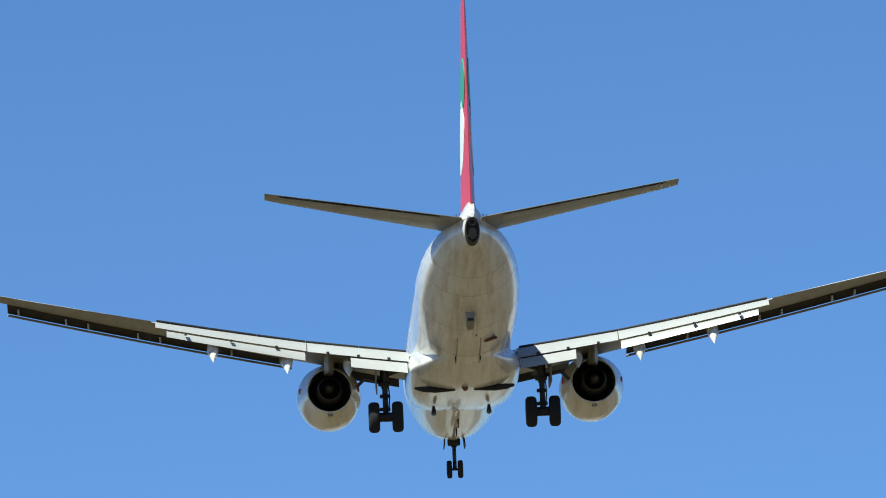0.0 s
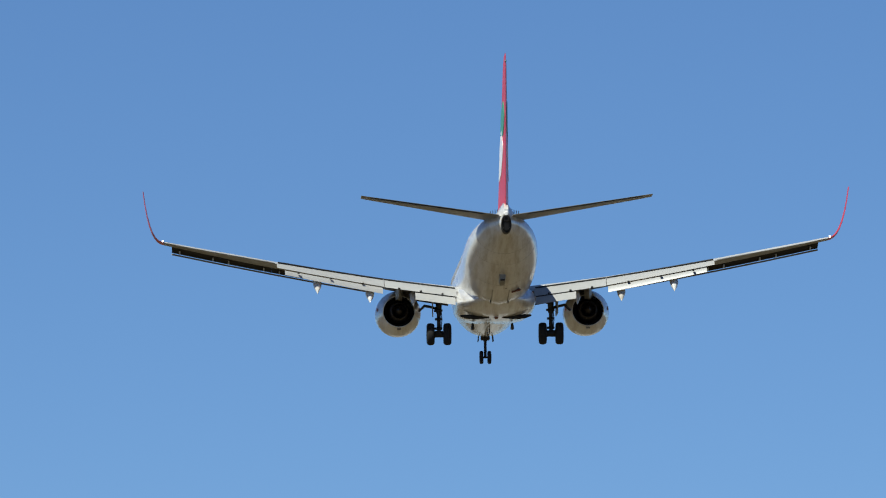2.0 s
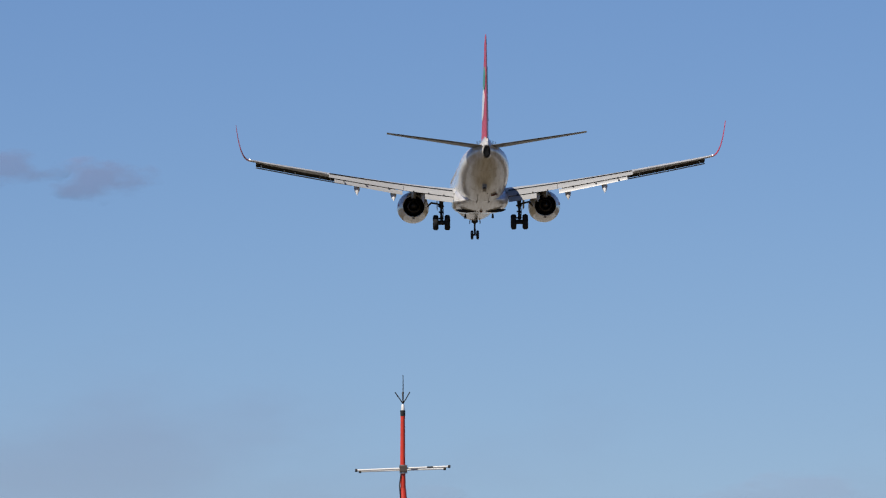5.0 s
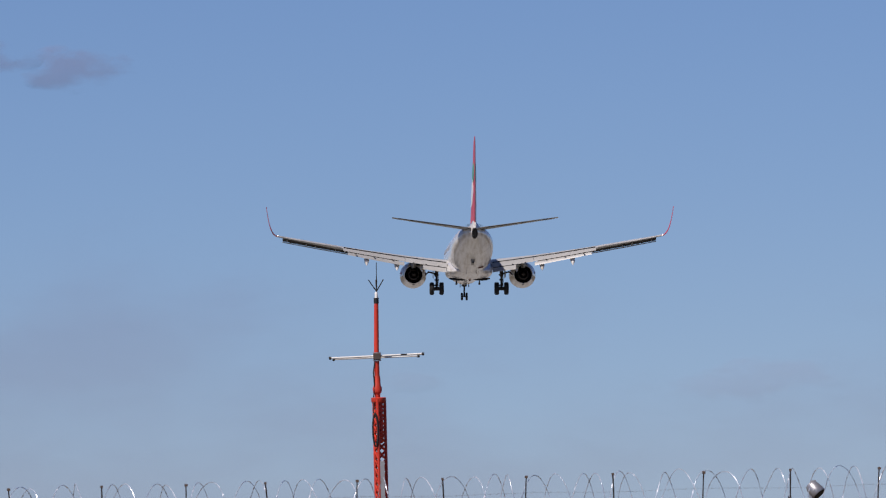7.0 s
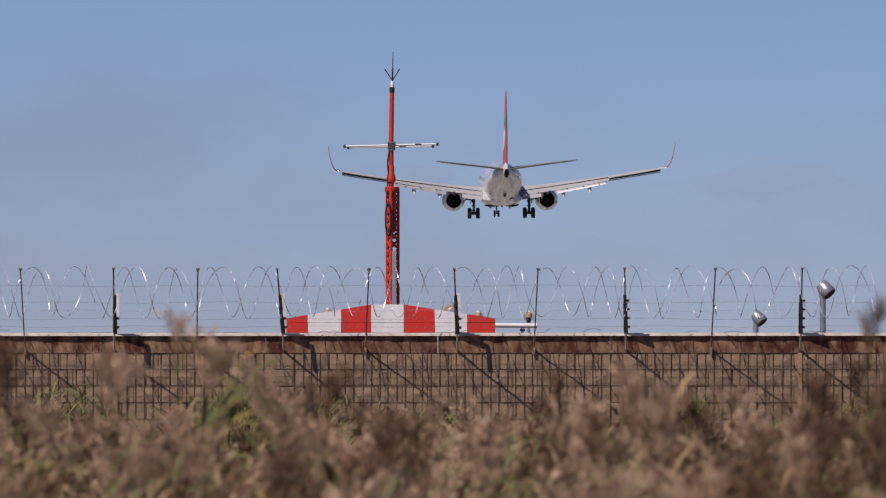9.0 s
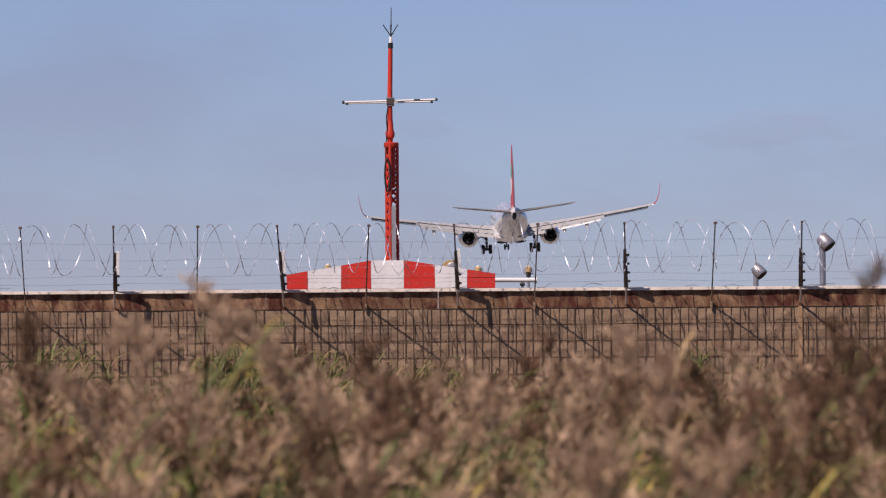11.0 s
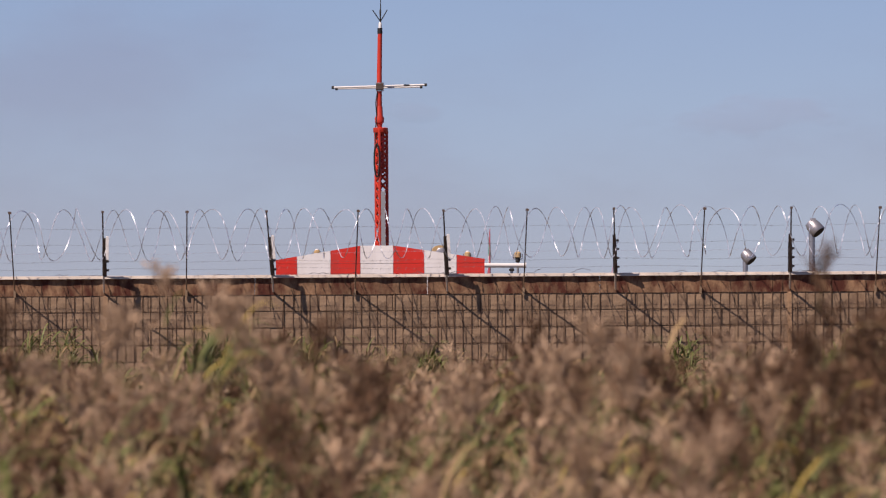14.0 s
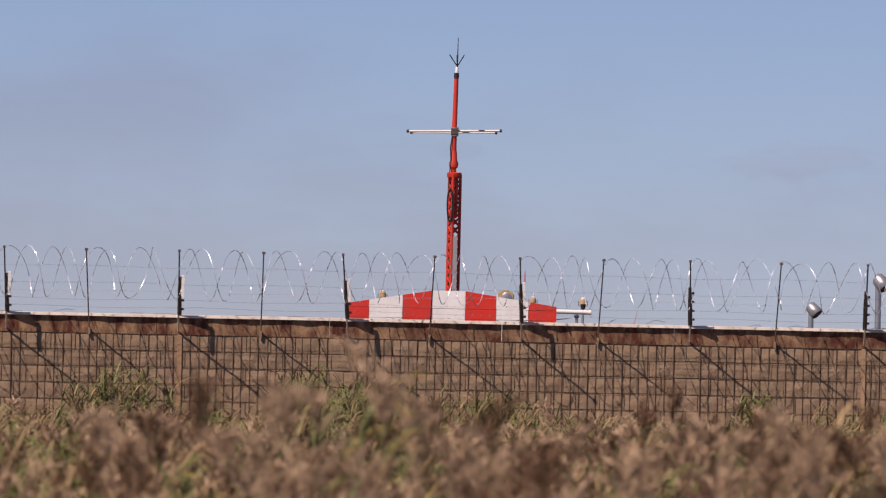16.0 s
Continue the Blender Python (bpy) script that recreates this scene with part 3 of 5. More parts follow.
def belly_parts(root):
    # fairing between wing and body
    rings = []
    for s, hw, zb, zt in ((11.6, 1.55, 1.36, 2.2), (12.6, 1.86, 1.14, 2.6), (14.5, 2.02, 1.02, 2.85), (18.0, 2.10, 0.98, 2.95), (21.0, 2.06, 0.98, 2.70),
                          (22.4, 1.94, 1.04, 2.42), (23.6, 1.66, 1.17, 2.15), (24.8, 1.28, 1.29, 2.0), (26.0, 0.85, 1.42, 1.95), (27.0, 0.45, 1.56, 1.9)):
        ring = []
        for k in range(28):
            a = 2 * math.pi * k / 28
            q = 0.66 + 0.34 * min(1.0, max(0.0, (s - 19.0) / 4.0))
            ring.append((math.copysign(abs(math.cos(a)) ** q, math.cos(a)) * hw, S(s),
                         (zb + zt) / 2 + math.copysign(abs(math.sin(a)) ** q, math.sin(a)) * (zt - zb) / 2))
        rings.append(ring)
    fair = part("wing_body_fairing", loft(rings), WHITE, root, "white fairing with dark wheel wells", angle=1.2)
    for side in (-1, 1):
        pts = [(side * x, S(20.9 + 0.25 * math.sin((x - 0.3) * 2)), 0.985 + 0.16 * max(0, x - 1.05) ** 1.6) for x in (0.35, 0.7, 1.1, 1.5, 1.8)]
        # solid black bulge for the shade of the well, which isn't hollowed out
        part("wheel_well", tube(pts, [0.04, 0.09, 0.12, 0.11, 0.05], 10), BLACK_HOLE, fair, "black slab for the shaded wheel well")
        part("landing_light_pod", tube([(side * 1.02, S(15.8), 1.0), (side * 1.02, S(15.8), 0.72), (side * 1.02, S(16.2), 0.68)], [0.05, 0.10, 0.03], 10), GEAR_METAL, root)
        part("drain_mast", loft([[(side * 0.45 + dx, S(26.5 + ds), z) for dx, ds in ((-0.02, 0), (0.02, 0), (0.015, 0.25), (-0.015, 0.25))] for z, ds0 in ((1.50, 0), (1.36, 0))]), METAL_AND_SHADE, root)
    part("beacon", spin([(0.0, 0.12), (-0.06, 0.11), (-0.14, 0.05)], (0, S(21.6), 0.99), "Z", 12), STREAK, root, "dark red belly beacon")
    skid = part("tail_skid", loft([[(x * w, S(s), z) for x, z in ((-1, zt), (1, zt), (0.7, zb), (-0.7, zb))] for s, w, zt, zb in ((30.2, 0.05, 2.2, 2.02), (30.8, 0.17, 2.35, 1.98), (31.6, 0.19, 2.6, 2.16), (31.7, 0.17, 2.6, 2.25))]), GREY_PAINT, root, "grey tail skid on the belly")
    part("skid_shoe", box((-0.11, S(31.72), 2.17), (0.11, S(31.5), 2.26)), METAL_AND_SHADE, skid)
    part("drain_streak", loft([[(0.55 + u * 0.42 + v * 0.03, S(28.6) - v * 0.12 - u * 0.10, 1.79 + u * 0.11 - 0.11 * v * 0.3 + g) for u, v in ((0, -1), (1, -1), (1, 1), (0, 1))] for g in (-0.02, 0.05)]), STREAK, root, "rusty red drain panel")
    for x, s, z, w in ((-1.3, 28.2, 2.62, 0.10), (-0.55, 28.4, 1.83, 0.06), (1.2, 28.0, 2.42, 0.08), (-1.55, 30.2, 3.2, 0.10), (1.66, 29.7, 3.35, 0.16), (1.36, 31.2, 3.6, 0.12), (0.25, 29.4, 1.92, 0.05), (-0.3, 24.9, 1.38, 0.07)):
        part("access_panel", box((x - w * 0.5, S(s) - w, z - w * 0.5), (x + w * 0.5, S(s) + w, z + w * 0.5), bevel=w * 0.15), METAL_AND_SHADE, root)
    for s, z in ((8.0, 1.0), (10.5, 1.04)):
        part("blade_antenna", loft([[(-0.03, S(s), z + 0.03), (0.03, S(s), z + 0.03), (0.03, S(s + 0.4), z + 0.03), (-0.03, S(s + 0.4), z + 0.03)],
                                    [(-0.015, S(s + 0.2), z - 0.32), (0.015, S(s + 0.2), z - 0.32), (0.015, S(s + 0.42), z - 0.32), (-0.015, S(s + 0.42), z - 0.32)]]), METAL_AND_SHADE, root)
    # skin joints round the rear body
    for s, hw, zb, zt in ((27.0, 1.86, 1.47, 5.34), (30.0, 1.84, 2.03, 5.34), (33.0, 1.61, 2.86, 5.33), (34.5, 1.36, 3.33, 5.31)):
        ring = hull_ring(s, hw, zb, zt, 32, -0.004)
        part("skin_joint", tube([ring[k % 32] for k in range(17, 32)], 0.010, 5), GREY_PAINT, root)
    # keel seams along the belly
    for x in (-0.42, 0.42):
        part("belly_seam", tube([(x, S(s), zb) for s, zb in ((24.8, 1.372), (26.0, 1.42), (27.5, 1.565), (29.0, 1.85))], 0.018, 6), GREY_PAINT, root)


def build_airliner():
    root = thing("airliner", "white twin-engine airliner with red fin, gear and flaps down", "airplane")
    part("fuselage", loft([hull_ring(*h) for h in HULL]), WHITE, root, "white fuselage with a soiled belly", angle=1.0)
    belly_parts(root)
    for side in (-1, 1):
        wing_parts(root, side)
        engine_parts(root, side)
        main_gear(root, side)
    nose_gear(root)
    tail_parts(root)
    # side windows, each its own pane
    pane = None
    for side in (-1, 1):
        for k in range(37):
            s = 6.2 + 0.508 * k
            if side == -1 and k == 0:
                pane = part("cabin_window", box((-0.014, -0.11, -0.17), (0.014, 0.11, 0.17), bevel=0.006), WINDOW_GREY, root)
                mesh = pane.data
                ob = pane
            else:
                ob = new("cabin_window", mesh)
                ob.parent = root
            ob.matrix_local = pose(side * 1.831, S(s), 3.75, 0, -11 * side, 0)
    return root


airliner = build_airliner()


def build_far_airliner():
    root = thing("distant_airliner", "small white airliner flying far off in the sky", "airplane")
    k = 0.30
    hull = [[(x * k, y * k, (z - 3) * k) for x, y, z in hull_ring(*h, 14)] for h in HULL[::2] + HULL[-1:]]
    part("fuselage", loft(hull), WHITE, root)
    for side in (-1, 1):
        rings = [foil((side * x * k, S(le) * k, (z - 3) * k), (0, -1, 0), (0, 0, 1), c * k, 0.11) for x, le, z, c in ((1.2, 13.0, 2.2, 7.8), (5.8, 15.5, 2.9, 5.0), (17.0, 21.5, 4.8, 1.7))]
        part("wing", loft(rings), WHITE, root)
        rings = [foil((side * x * k, S(le) * k, (z - 3) * k), (0, -1, 0), (0, 0, 1), c * k, 0.10) for x, le, z, c in ((0.4, 34.0, 4.95, 3.7), (7.1, 37.7, 5.8, 1.6))]
        part("tailplane", loft(rings), WHITE, root)
        part("engine_nacelle", spin([(S(s) * k, r * k) for s, r in ((13, 0.95), (14.5, 1.15), (17.3, 0.8))], (side * 4.86 * k, 0, -1.5 * k), "Y", 14), GREY_PAINT, root)
    part("fin", loft([foil((0, S(le) * k, (z - 3) * k), (0, -1, 0), (1, 0, 0), c * k, 0.09) for z, le, c in ((5.2, 31.5, 6.0), (12.6, 37.3, 1.8))]), WHITE, root)
    return root


distant_airliner = build_far_airliner()


# ---------------------------------------------------------------- ground, runway
def ground_sheet():
    bm = bmesh.new()
    xs = (-4500, -900, -200, -60, -20, 0, 20, 60, 200, 900, 4500)
    ys = (-4500, -900, -200, -40, 0, 30, 60, 100, 140, 165, 200, 300, 600, 1200, 2200, 4500)
    rows = [[bm.verts.new((x, y, 0.0)) for x in xs] for y in ys]
    for a, b in zip(rows, rows[1:]):
        for i in range(len(xs) - 1):
            bm.faces.new((a[i], a[i + 1], b[i + 1], b[i]))
    return part("ground", bm, EARTH, smooth=False)


tagged(ground_sheet(), "flat ground of dry grass and earth", "ground", kind="structure")
bm = bmesh.new()
box((-45, 760, -0.2), (62, 3600, 0.012), bm)
tagged(part("runway", bm, TARMAC, smooth=False), "pale worn concrete runway beyond the wall", "runway", kind="structure")

# ---------------------------------------------------------------- perimeter wall
WALL_Y = 165.0            # front face of the wall
WALL_TOP = 2.27
# big posts along the wall and thin arms between them: place, lean to the right in degrees
POSTS = ((-11.45, 0.4), (-8.50, -0.6), (-5.541, 0.8), (-2.655, -4.2), (0.338, -2.9), (3.231, -2.4), (6.230, -1.0), (9.20, 0.5), (12.15, 0.3))
ARMS = ((-10.0, -0.8), (-7.094, -1.2), (-4.130, 2.0), (-1.230, 2.9), (1.662, 2.3), (4.699, 1.6), (7.70, 1.0), (10.65, -0.7), (13.6, 0.6))
wall = thing("perimeter_wall", "weathered block wall with rust streaks and mesh cover", "wall", kind="structure")
part("wall_core", box((-60, WALL_Y + 0.02, -0.3), (60, WALL_Y + 0.26, 1.93)), MORTAR, wall, smooth=False)


def beam_piece(x0, x1):
    bm = bmesh.new()
    n = max(2, int((x1 - x0) / 0.12))
    rings = []
    rnd = random.Random(int(x0 * 100))
    for k in range(n + 1):
        x = x0 + 0.004 + (x1 - x0 - 0.008) * k / n
        a, b = rnd.uniform(-0.003, 0.003), rnd.uniform(-0.012, 0.006)
        rings.append([(x, WALL_Y - 0.01 + a, 1.93), (x, WALL_Y + 0.30, 1.93), (x, WALL_Y + 0.30, 2.22), (x, WALL_Y - 0.02 + a + b * 0.5, 2.22)])
    loft(rings, True, bm)
    return bm


def coping_piece(x0, x1):
    rings = []
    rnd = random.Random(int(x0 * 77) + 5)
    n = max(2, int((x1 - x0) / 0.15))
    for k in range(n + 1):
        x = x0 + 0.003 + (x1 - x0 - 0.006) * k / n
        a = rnd.uniform(-0.012, 0.008)
        rings.append([(x, WALL_Y - 0.070 + a, 2.222), (x, WALL_Y + 0.33, 2.222), (x, WALL_Y + 0.33, WALL_TOP + 0.004), (x, WALL_Y - 0.055 + a, WALL_TOP + a * 0.8)])
    return loft(rings)


x = -59.3
while x < 59:
    part("beam_segment", beam_piece(x, x + 2.965), BEAM, wall, "rust-streaked ring beam")
    part("coping", coping_piece(x, x + 2.965), COPING, wall, "pale weathered coping", smooth=False)
    x += 2.965


def block_mesh(w, h, seed):
    rnd = random.Random(seed)
    bm = bmesh.new()
    g = 0.010
    fr = [(0.006, 0.0, g), (w - 0.006, 0.0, g), (w - 0.006, 0.0, h - g), (0.006, 0.0, h - g)]
    bk = [(0.004, 0.05, 0.004), (w - 0.004, 0.05, 0.004), (w - 0.004, 0.05, h - 0.004), (0.004, 0.05, h - 0.004)]
    fr = [(x + rnd.uniform(-0.004, 0.004), y + rnd.uniform(-0.007, 0.008), z + rnd.uniform(-0.004, 0.004)) for x, y, z in fr]
    mid = bm.verts.new((w / 2 + rnd.uniform(-0.08, 0.08), rnd.uniform(-0.014, 0.004), h / 2 + rnd.uniform(-0.04, 0.04)))
    f = [bm.verts.new(p) for p in fr]
    b = [bm.verts.new(p) for p in bk]
    for i in range(4):
        j = (i + 1) % 4
        bm.faces.new((f[i], f[j], mid))
        bm.faces.new((b[i], b[j], f[j], f[i]))
    return finish(bm, "block", CONCRETE, smooth=False)


BLOCK_MESHES = [block_mesh(0.42, 0.285, k) for k in range(7)]


def lay_blocks():
    rnd = random.Random(4)
    rest = bmesh.new()
    for course in range(7):
        z = 1.93 - 0.285 * (course + 1)
        x = -30.0 + (0.21 if course % 2 else 0.0)
        while x < 30:
            if -9.2 < x < 9.0 and course < 6:
                ob = new("block", rnd.choice(BLOCK_MESHES))
                ob.parent = wall
                ob.location = (x, WALL_Y + rnd.uniform(-0.002, 0.003), z)
            else:
                box((x + 0.01, WALL_Y, z + 0.01), (x + 0.41, WALL_Y + 0.06, z + 0.275), rest)
            x += 0.42
    tagged(part("outer_blocks", rest, CONCRETE, wall, smooth=False), kind="stuff")


# ---------------------------------------------------------------- welded mesh in front of the wall
def bar_mesh(length, r, name):
    return finish(tube([(0, 0, 0), (0, 0, length)], r, 5), name, RUSTY_BAR)


def hang_mesh():
    rnd = random.Random(8)
    upright, cross = bar_mesh(1.875, 0.0062, "upright_bar"), bar_mesh(5.42, 0.0034, "cross_bar")
    for k, first in enumerate((-14.20, -8.42, -2.47, 3.42, 9.35)):
        panel = thing("mesh_panel", "rusty welded steel mesh hung on the wall", "mesh panel", group="mesh panels on the wall")
        panel.location = (first, WALL_Y - 0.010, 0.06)
        n = 37
        for i in range(n + 1):
            if rnd.random() < 0.03 and 0 < i < n:
                continue
            ob = new("upright_bar", upright)
            ob.parent = panel
            ob.location = (i * 5.42 / n + rnd.uniform(-0.006, 0.006), 0, 0)
            ob.rotation_euler = (rnd.uniform(-0.002, 0.002), rnd.uniform(-0.006, 0.006), 0)
            if i in (0, n):
                ob.scale = (1.7, 1.7, 1)
        for j in range(7):
            ob = new("cross_bar", cross)
            ob.parent = panel
            ob.location = (0, 0.003, 1.866 - 0.285 * j)
            ob.rotation_euler = (0, math.pi / 2, 0)


# ---------------------------------------------------------------- razor wire on outward leaning posts
LEAN = 1.33               # outward lean of the posts, metres over their height


def big_post():
    root = thing("fence_post", "dark weathered concrete stub with leaning steel arm", "post", group="posts on the wall")
    n, rings = 7, []
    rnd = random.Random(3)
    for k in range(n):
        u = k / (n - 1)
        w = 0.038 - 0.006 * u + rnd.uniform(-0.006, 0.006)
        y, z = -0.02 - 0.46 * u, -0.02 + 0.67 * u
        rings.append([(-w, y - 0.035, z), (w, y - 0.035, z), (w, y + 0.035, z), (-w, y + 0.035, z)])
    stub = part("stub", loft(rings), POST_STEEL, root, "dark weathered stub", smooth=False)
    for k in range(4):
        z = 0.08 + 0.15 * k
        part("wire_clip", box((0.03, -0.08 - 0.69 * z, z), (0.075, -0.02 - 0.69 * z, z + 0.04)), POST_STEEL, root)
    part("arm", tube([(-0.008, -0.30, 0.0), (0.0, -LEAN, 1.10)], 0.013, 6), POST_STEEL, root)
    part("arm_foot", tube([(-0.01, -0.03, -0.28), (-0.008, -0.30, 0.0)], 0.016, 6), COPING, root, "pale mortar-splashed foot")
    part("arm_cap", box((-0.022, -LEAN - 0.02, 1.07), (0.022, -LEAN + 0.02, 1.11)), POST_STEEL, root)
    return root


def thin_post():
    root = thing("fence_post", "thin rusty steel arm leaning out from the wall", "post", group="posts on the wall")
    part("arm", tube([(0.001, -0.28, -0.01), (0.004, -LEAN, 1.10)], 0.011, 6), POST_STEEL, root)
    part("arm_foot", tube([(0, -0.03, -0.26), (0.001, -0.28, -0.01)], 0.012, 6), CONCRETE, root, "mortar-splashed foot")
    part("foot_plate", box((-0.020, -0.065, -0.36), (0.020, -0.03, -0.24)), CONCRETE, root)
    part("arm_cap", box((-0.022, -LEAN - 0.025, 1.06), (0.035, -LEAN + 0.025, 1.10)), POST_STEEL, root)
    return root


def fence_top():
    first, second = big_post(), thin_post()
    rnd = random.Random(6)
    for k, (x, lean) in enumerate(POSTS):
        m = pose(x, WALL_Y, WALL_TOP + rnd.uniform(-0.01, 0.01), 0, lean, 0)
        m2 = pose(ARMS[k][0], WALL_Y, WALL_TOP, 0, ARMS[k][1], 0)
        if k == 0:
            first.matrix_world, second.matrix_world = m, m2
        else:
            copy_thing(first, m)
            copy_thing(second, m2)
    for x, lean in POSTS[1:5]:
        plate = thing("post_plate", "pale narrow plate hanging beside a wall post", "plate", pose(x, WALL_Y, WALL_TOP, 0, lean, 0), group="post plates")
        part("plate", box((0.030, -0.530, 0.27), (0.080, -0.490, 0.68), bevel=0.006), MAST_WHITE, plate, smooth=False)
        part("hanger", box((-0.01, -0.50, 0.62), (0.040, -0.44, 0.65)), POST_STEEL, plate)
    # two crossing coils of razor tape
    for hand, phase, seed in ((1, 0.0, 1), (-1, 3.3, 2)):
        coil = thing("razor_wire_coil", "shiny coiled razor wire along the wall top", "razor wire", group="razor wire coils")
        rnd = random.Random(seed)
        pts, x, turn = [], -12.6, phase
        while x < 12.6:
            r = 0.43 + 0.05 * noise.noise(Vector((x * 1.1, seed * 7.0, 0)))
            sway = 0.20 * noise.noise(Vector((x * 0.9, seed * 3.0, 5)))
            cz = 2.965 + 0.03 * noise.noise(Vector((x * 0.8, seed, 9)))
            cy = WALL_Y - 0.75
            skew = (-0.035 + 0.20 * noise.noise(Vector((x * 0.9, seed * 5.0, 31)))) * math.cos(turn)
            pts.append((x + sway + skew, cy + math.cos(turn) * r * 0.8 * hand, cz + math.sin(turn) * r))
            turn += 0.20
            x += 0.20 / (2 * math.pi) * (0.74 + 0.34 * noise.noise(Vector((x * 0.6, seed * 11.0, 2))))
        part("wire", tube(pts, 0.0046, 4), RAZOR, coil, "bright galvanised spiral")
        barbs = bmesh.new()
        for i in range(0, len(pts) - 1):
            a, b = Vector(pts[i]), Vector(pts[i + 1])
            d = (b - a).normalized()
            side = d.cross(Vector((rnd.uniform(-1, 1), rnd.uniform(-1, 1), rnd.uniform(-1, 1)))).normalized()
            w = 0.011
            vs = [barbs.verts.new(a + d * 0.02 + side * w), barbs.verts.new(a + d * 0.075 + side * w * 0.35), barbs.verts.new(a + d * 0.02 - side * w), barbs.verts.new(a - d * 0.03 + side * w * 0.3)]
            barbs.faces.new(vs)
        tagged(part("barb_strip", barbs, RAZOR, coil, smooth=False), kind="stuff")
    for k, (h, y) in enumerate(((0.11, 0.37), (0.24, 0.50), (0.38, 0.63), (0.52, 0.77), (0.80, 1.04))):
        wire = thing("tension_wire", "straight barbed strand strung between the posts", "barbed wire", group="barbed strands")
        pts = []
        for j in range(180):
            x = -13.0 + 26.0 * j / 179
            pts.append((x, WALL_Y - y, WALL_TOP + h + 0.012 * math.sin(x * 2.12 + k) + 0.006 * noise.noise(Vector((x * 3, k, 0)))))
        part("strand", tube(pts, 0.0020, 4), DULL_WIRE if k != 2 else RAZOR, wire)
        barbs = bmesh.new()
        for j in range(4, 176, 1):
            p = Vector(pts[j])
            tube([p + Vector((-0.01, 0, -0.022)), p + Vector((0.012, 0, 0.022))], 0.002, 3, barbs)
        tagged(part("barb_strip", barbs, GALVANISED, wire, smooth=False), kind="stuff")
    # loose broken wire lying on the coping
    for seed in range(17):
        rnd = random.Random(40 + seed)
        x = -8.6 + 1.03 * seed + rnd.uniform(-0.5, 0.5)
        loose = thing("loose_wire", "loose bent wire end lying on the coping", "wire", group="loose wire ends")
        pts, p = [], Vector((x, WALL_Y + 0.0, WALL_TOP + 0.01))
        for j in range(7):
            pts.append(p.copy())
            p += Vector((rnd.uniform(0.02, 0.09), rnd.uniform(-0.015, 0.01), rnd.uniform(-0.028, 0.03)))
            p.z = max(p.z, WALL_TOP + 0.008)
        part("strand", tube(pts, 0.0055, 4), DULL_WIRE, loose)


fence_top()


# ---------------------------------------------------------------- antenna mast
def mast():
    x, y = -0.92, 190.0
    root = thing("antenna_mast", "red lattice mast with whip and crossbar antenna", "antenna mast", pose(x, y, 0))
    legs = [(math.cos(a) * 0.128, math.sin(a) * 0.128) for a in (0.35, 0.35 + 2.094, 0.35 + 4.189)]
    for lx, ly in legs:
        part("mast_leg", tube([(lx, ly, -0.05), (lx, ly, 5.22)], 0.030, 8), MAST_RED, root)
    n = 30
    for i in range(n):
        z0, z1 = 0.2 + i * 5.0 / n, 0.2 + (i + 1) * 5.0 / n
        for k in range(3):
            a, b = legs[k], legs[(k + 1) % 3]
            if i % 2:
                a, b = b, a
            part("lattice_bar", tube([(*a, z0), (*b, z1)], 0.020, 6), MAST_RED, root)
            part("lattice_bar", tube([(*b, z0), (*a, z1)], 0.016, 6), MAST_RED, root)
    part("top_plate", spin([(5.16, 0.140), (5.17, 0.146), (5.25, 0.146), (5.26, 0.13)], (0, 0, 0), "Z", 18), MAST_RED, root)
    part("top_sleeve", spin([(4.35, 0.03), (4.4, 0.05), (5.18, 0.05), (5.2, 0.04)], (0.03, 0, 0), "Z", 14), MAST_RED, root)
    part("cable_tray", box((0.000, -0.15, 2.6), (0.085, -0.11, 4.0), bevel=0.006), WINDOW_GREY, root, "grey cable cover inside the lattice")
    part("pole_socket", spin([(5.26, 0.05), (5.34, 0.06), (5.36, 0.085), (5.44, 0.095), (5.5, 0.07), (5.66, 0.062), (5.70, 0.05)], (-0.02, 0, 0), "Z", 14), MAST_RED, root)
    part("pole", tube([(-0.02, 0, 5.5), (-0.02, 0, 6.1), (0.0, 0, 7.14)], [0.055, 0.052, 0.045], 12), MAST_RED, root, "slim orange red pole")
    part("pole_collar", spin([(7.12, 0.044), (7.12, 0.05), (7.23, 0.05), (7.23, 0.04)], (0.0, 0, 0), "Z", 12), CABLE, root)
    part("pole_cap", spin([(7.23, 0.034), (7.33, 0.03), (7.35, 0.015)], (0.005, 0, 0), "Z", 12), MAST_WHITE, root)
    part("whip", tube([(0.01, 0, 7.30), (0.012, 0, 7.40), (0.02, 0, 7.93)], [0.018, 0.012, 0.007], 6), CABLE, root)
    for dx, dy in ((-0.145, 0.02), (0.15, -0.02), (0.0, 0.14), (0.02, -0.14)):
        part("whip_prong", tube([(0.01, 0, 7.36), (dx, dy, 7.59)], 0.011, 6), CABLE, root)
    part("crossbar", tube([(-0.92, 0.07, 6.06), (0.89, -0.05, 6.10)], 0.020, 10), MAST_WHITE, root, "white crossbar antenna")
    part("rear_crossbar", tube([(-0.86, 0.25, 6.04), (0.80, 0.22, 6.065)], 0.014, 8), MAST_WHITE, root, "second white crossbar")
    for p in ((-0.94, 0.07, 6.06), (0.90, -0.05, 6.10), (-0.87, 0.25, 6.04), (0.81, 0.22, 6.066)):
        part("bar_tip", spin([(-0.025, 0.02), (-0.02, 0.031), (0.02, 0.031), (0.025, 0.02)], p, "X", 8), CABLE, root)
    part("bar_label", box((0.46, -0.055, 6.088), (0.58, -0.04, 6.110)), CABLE, root)
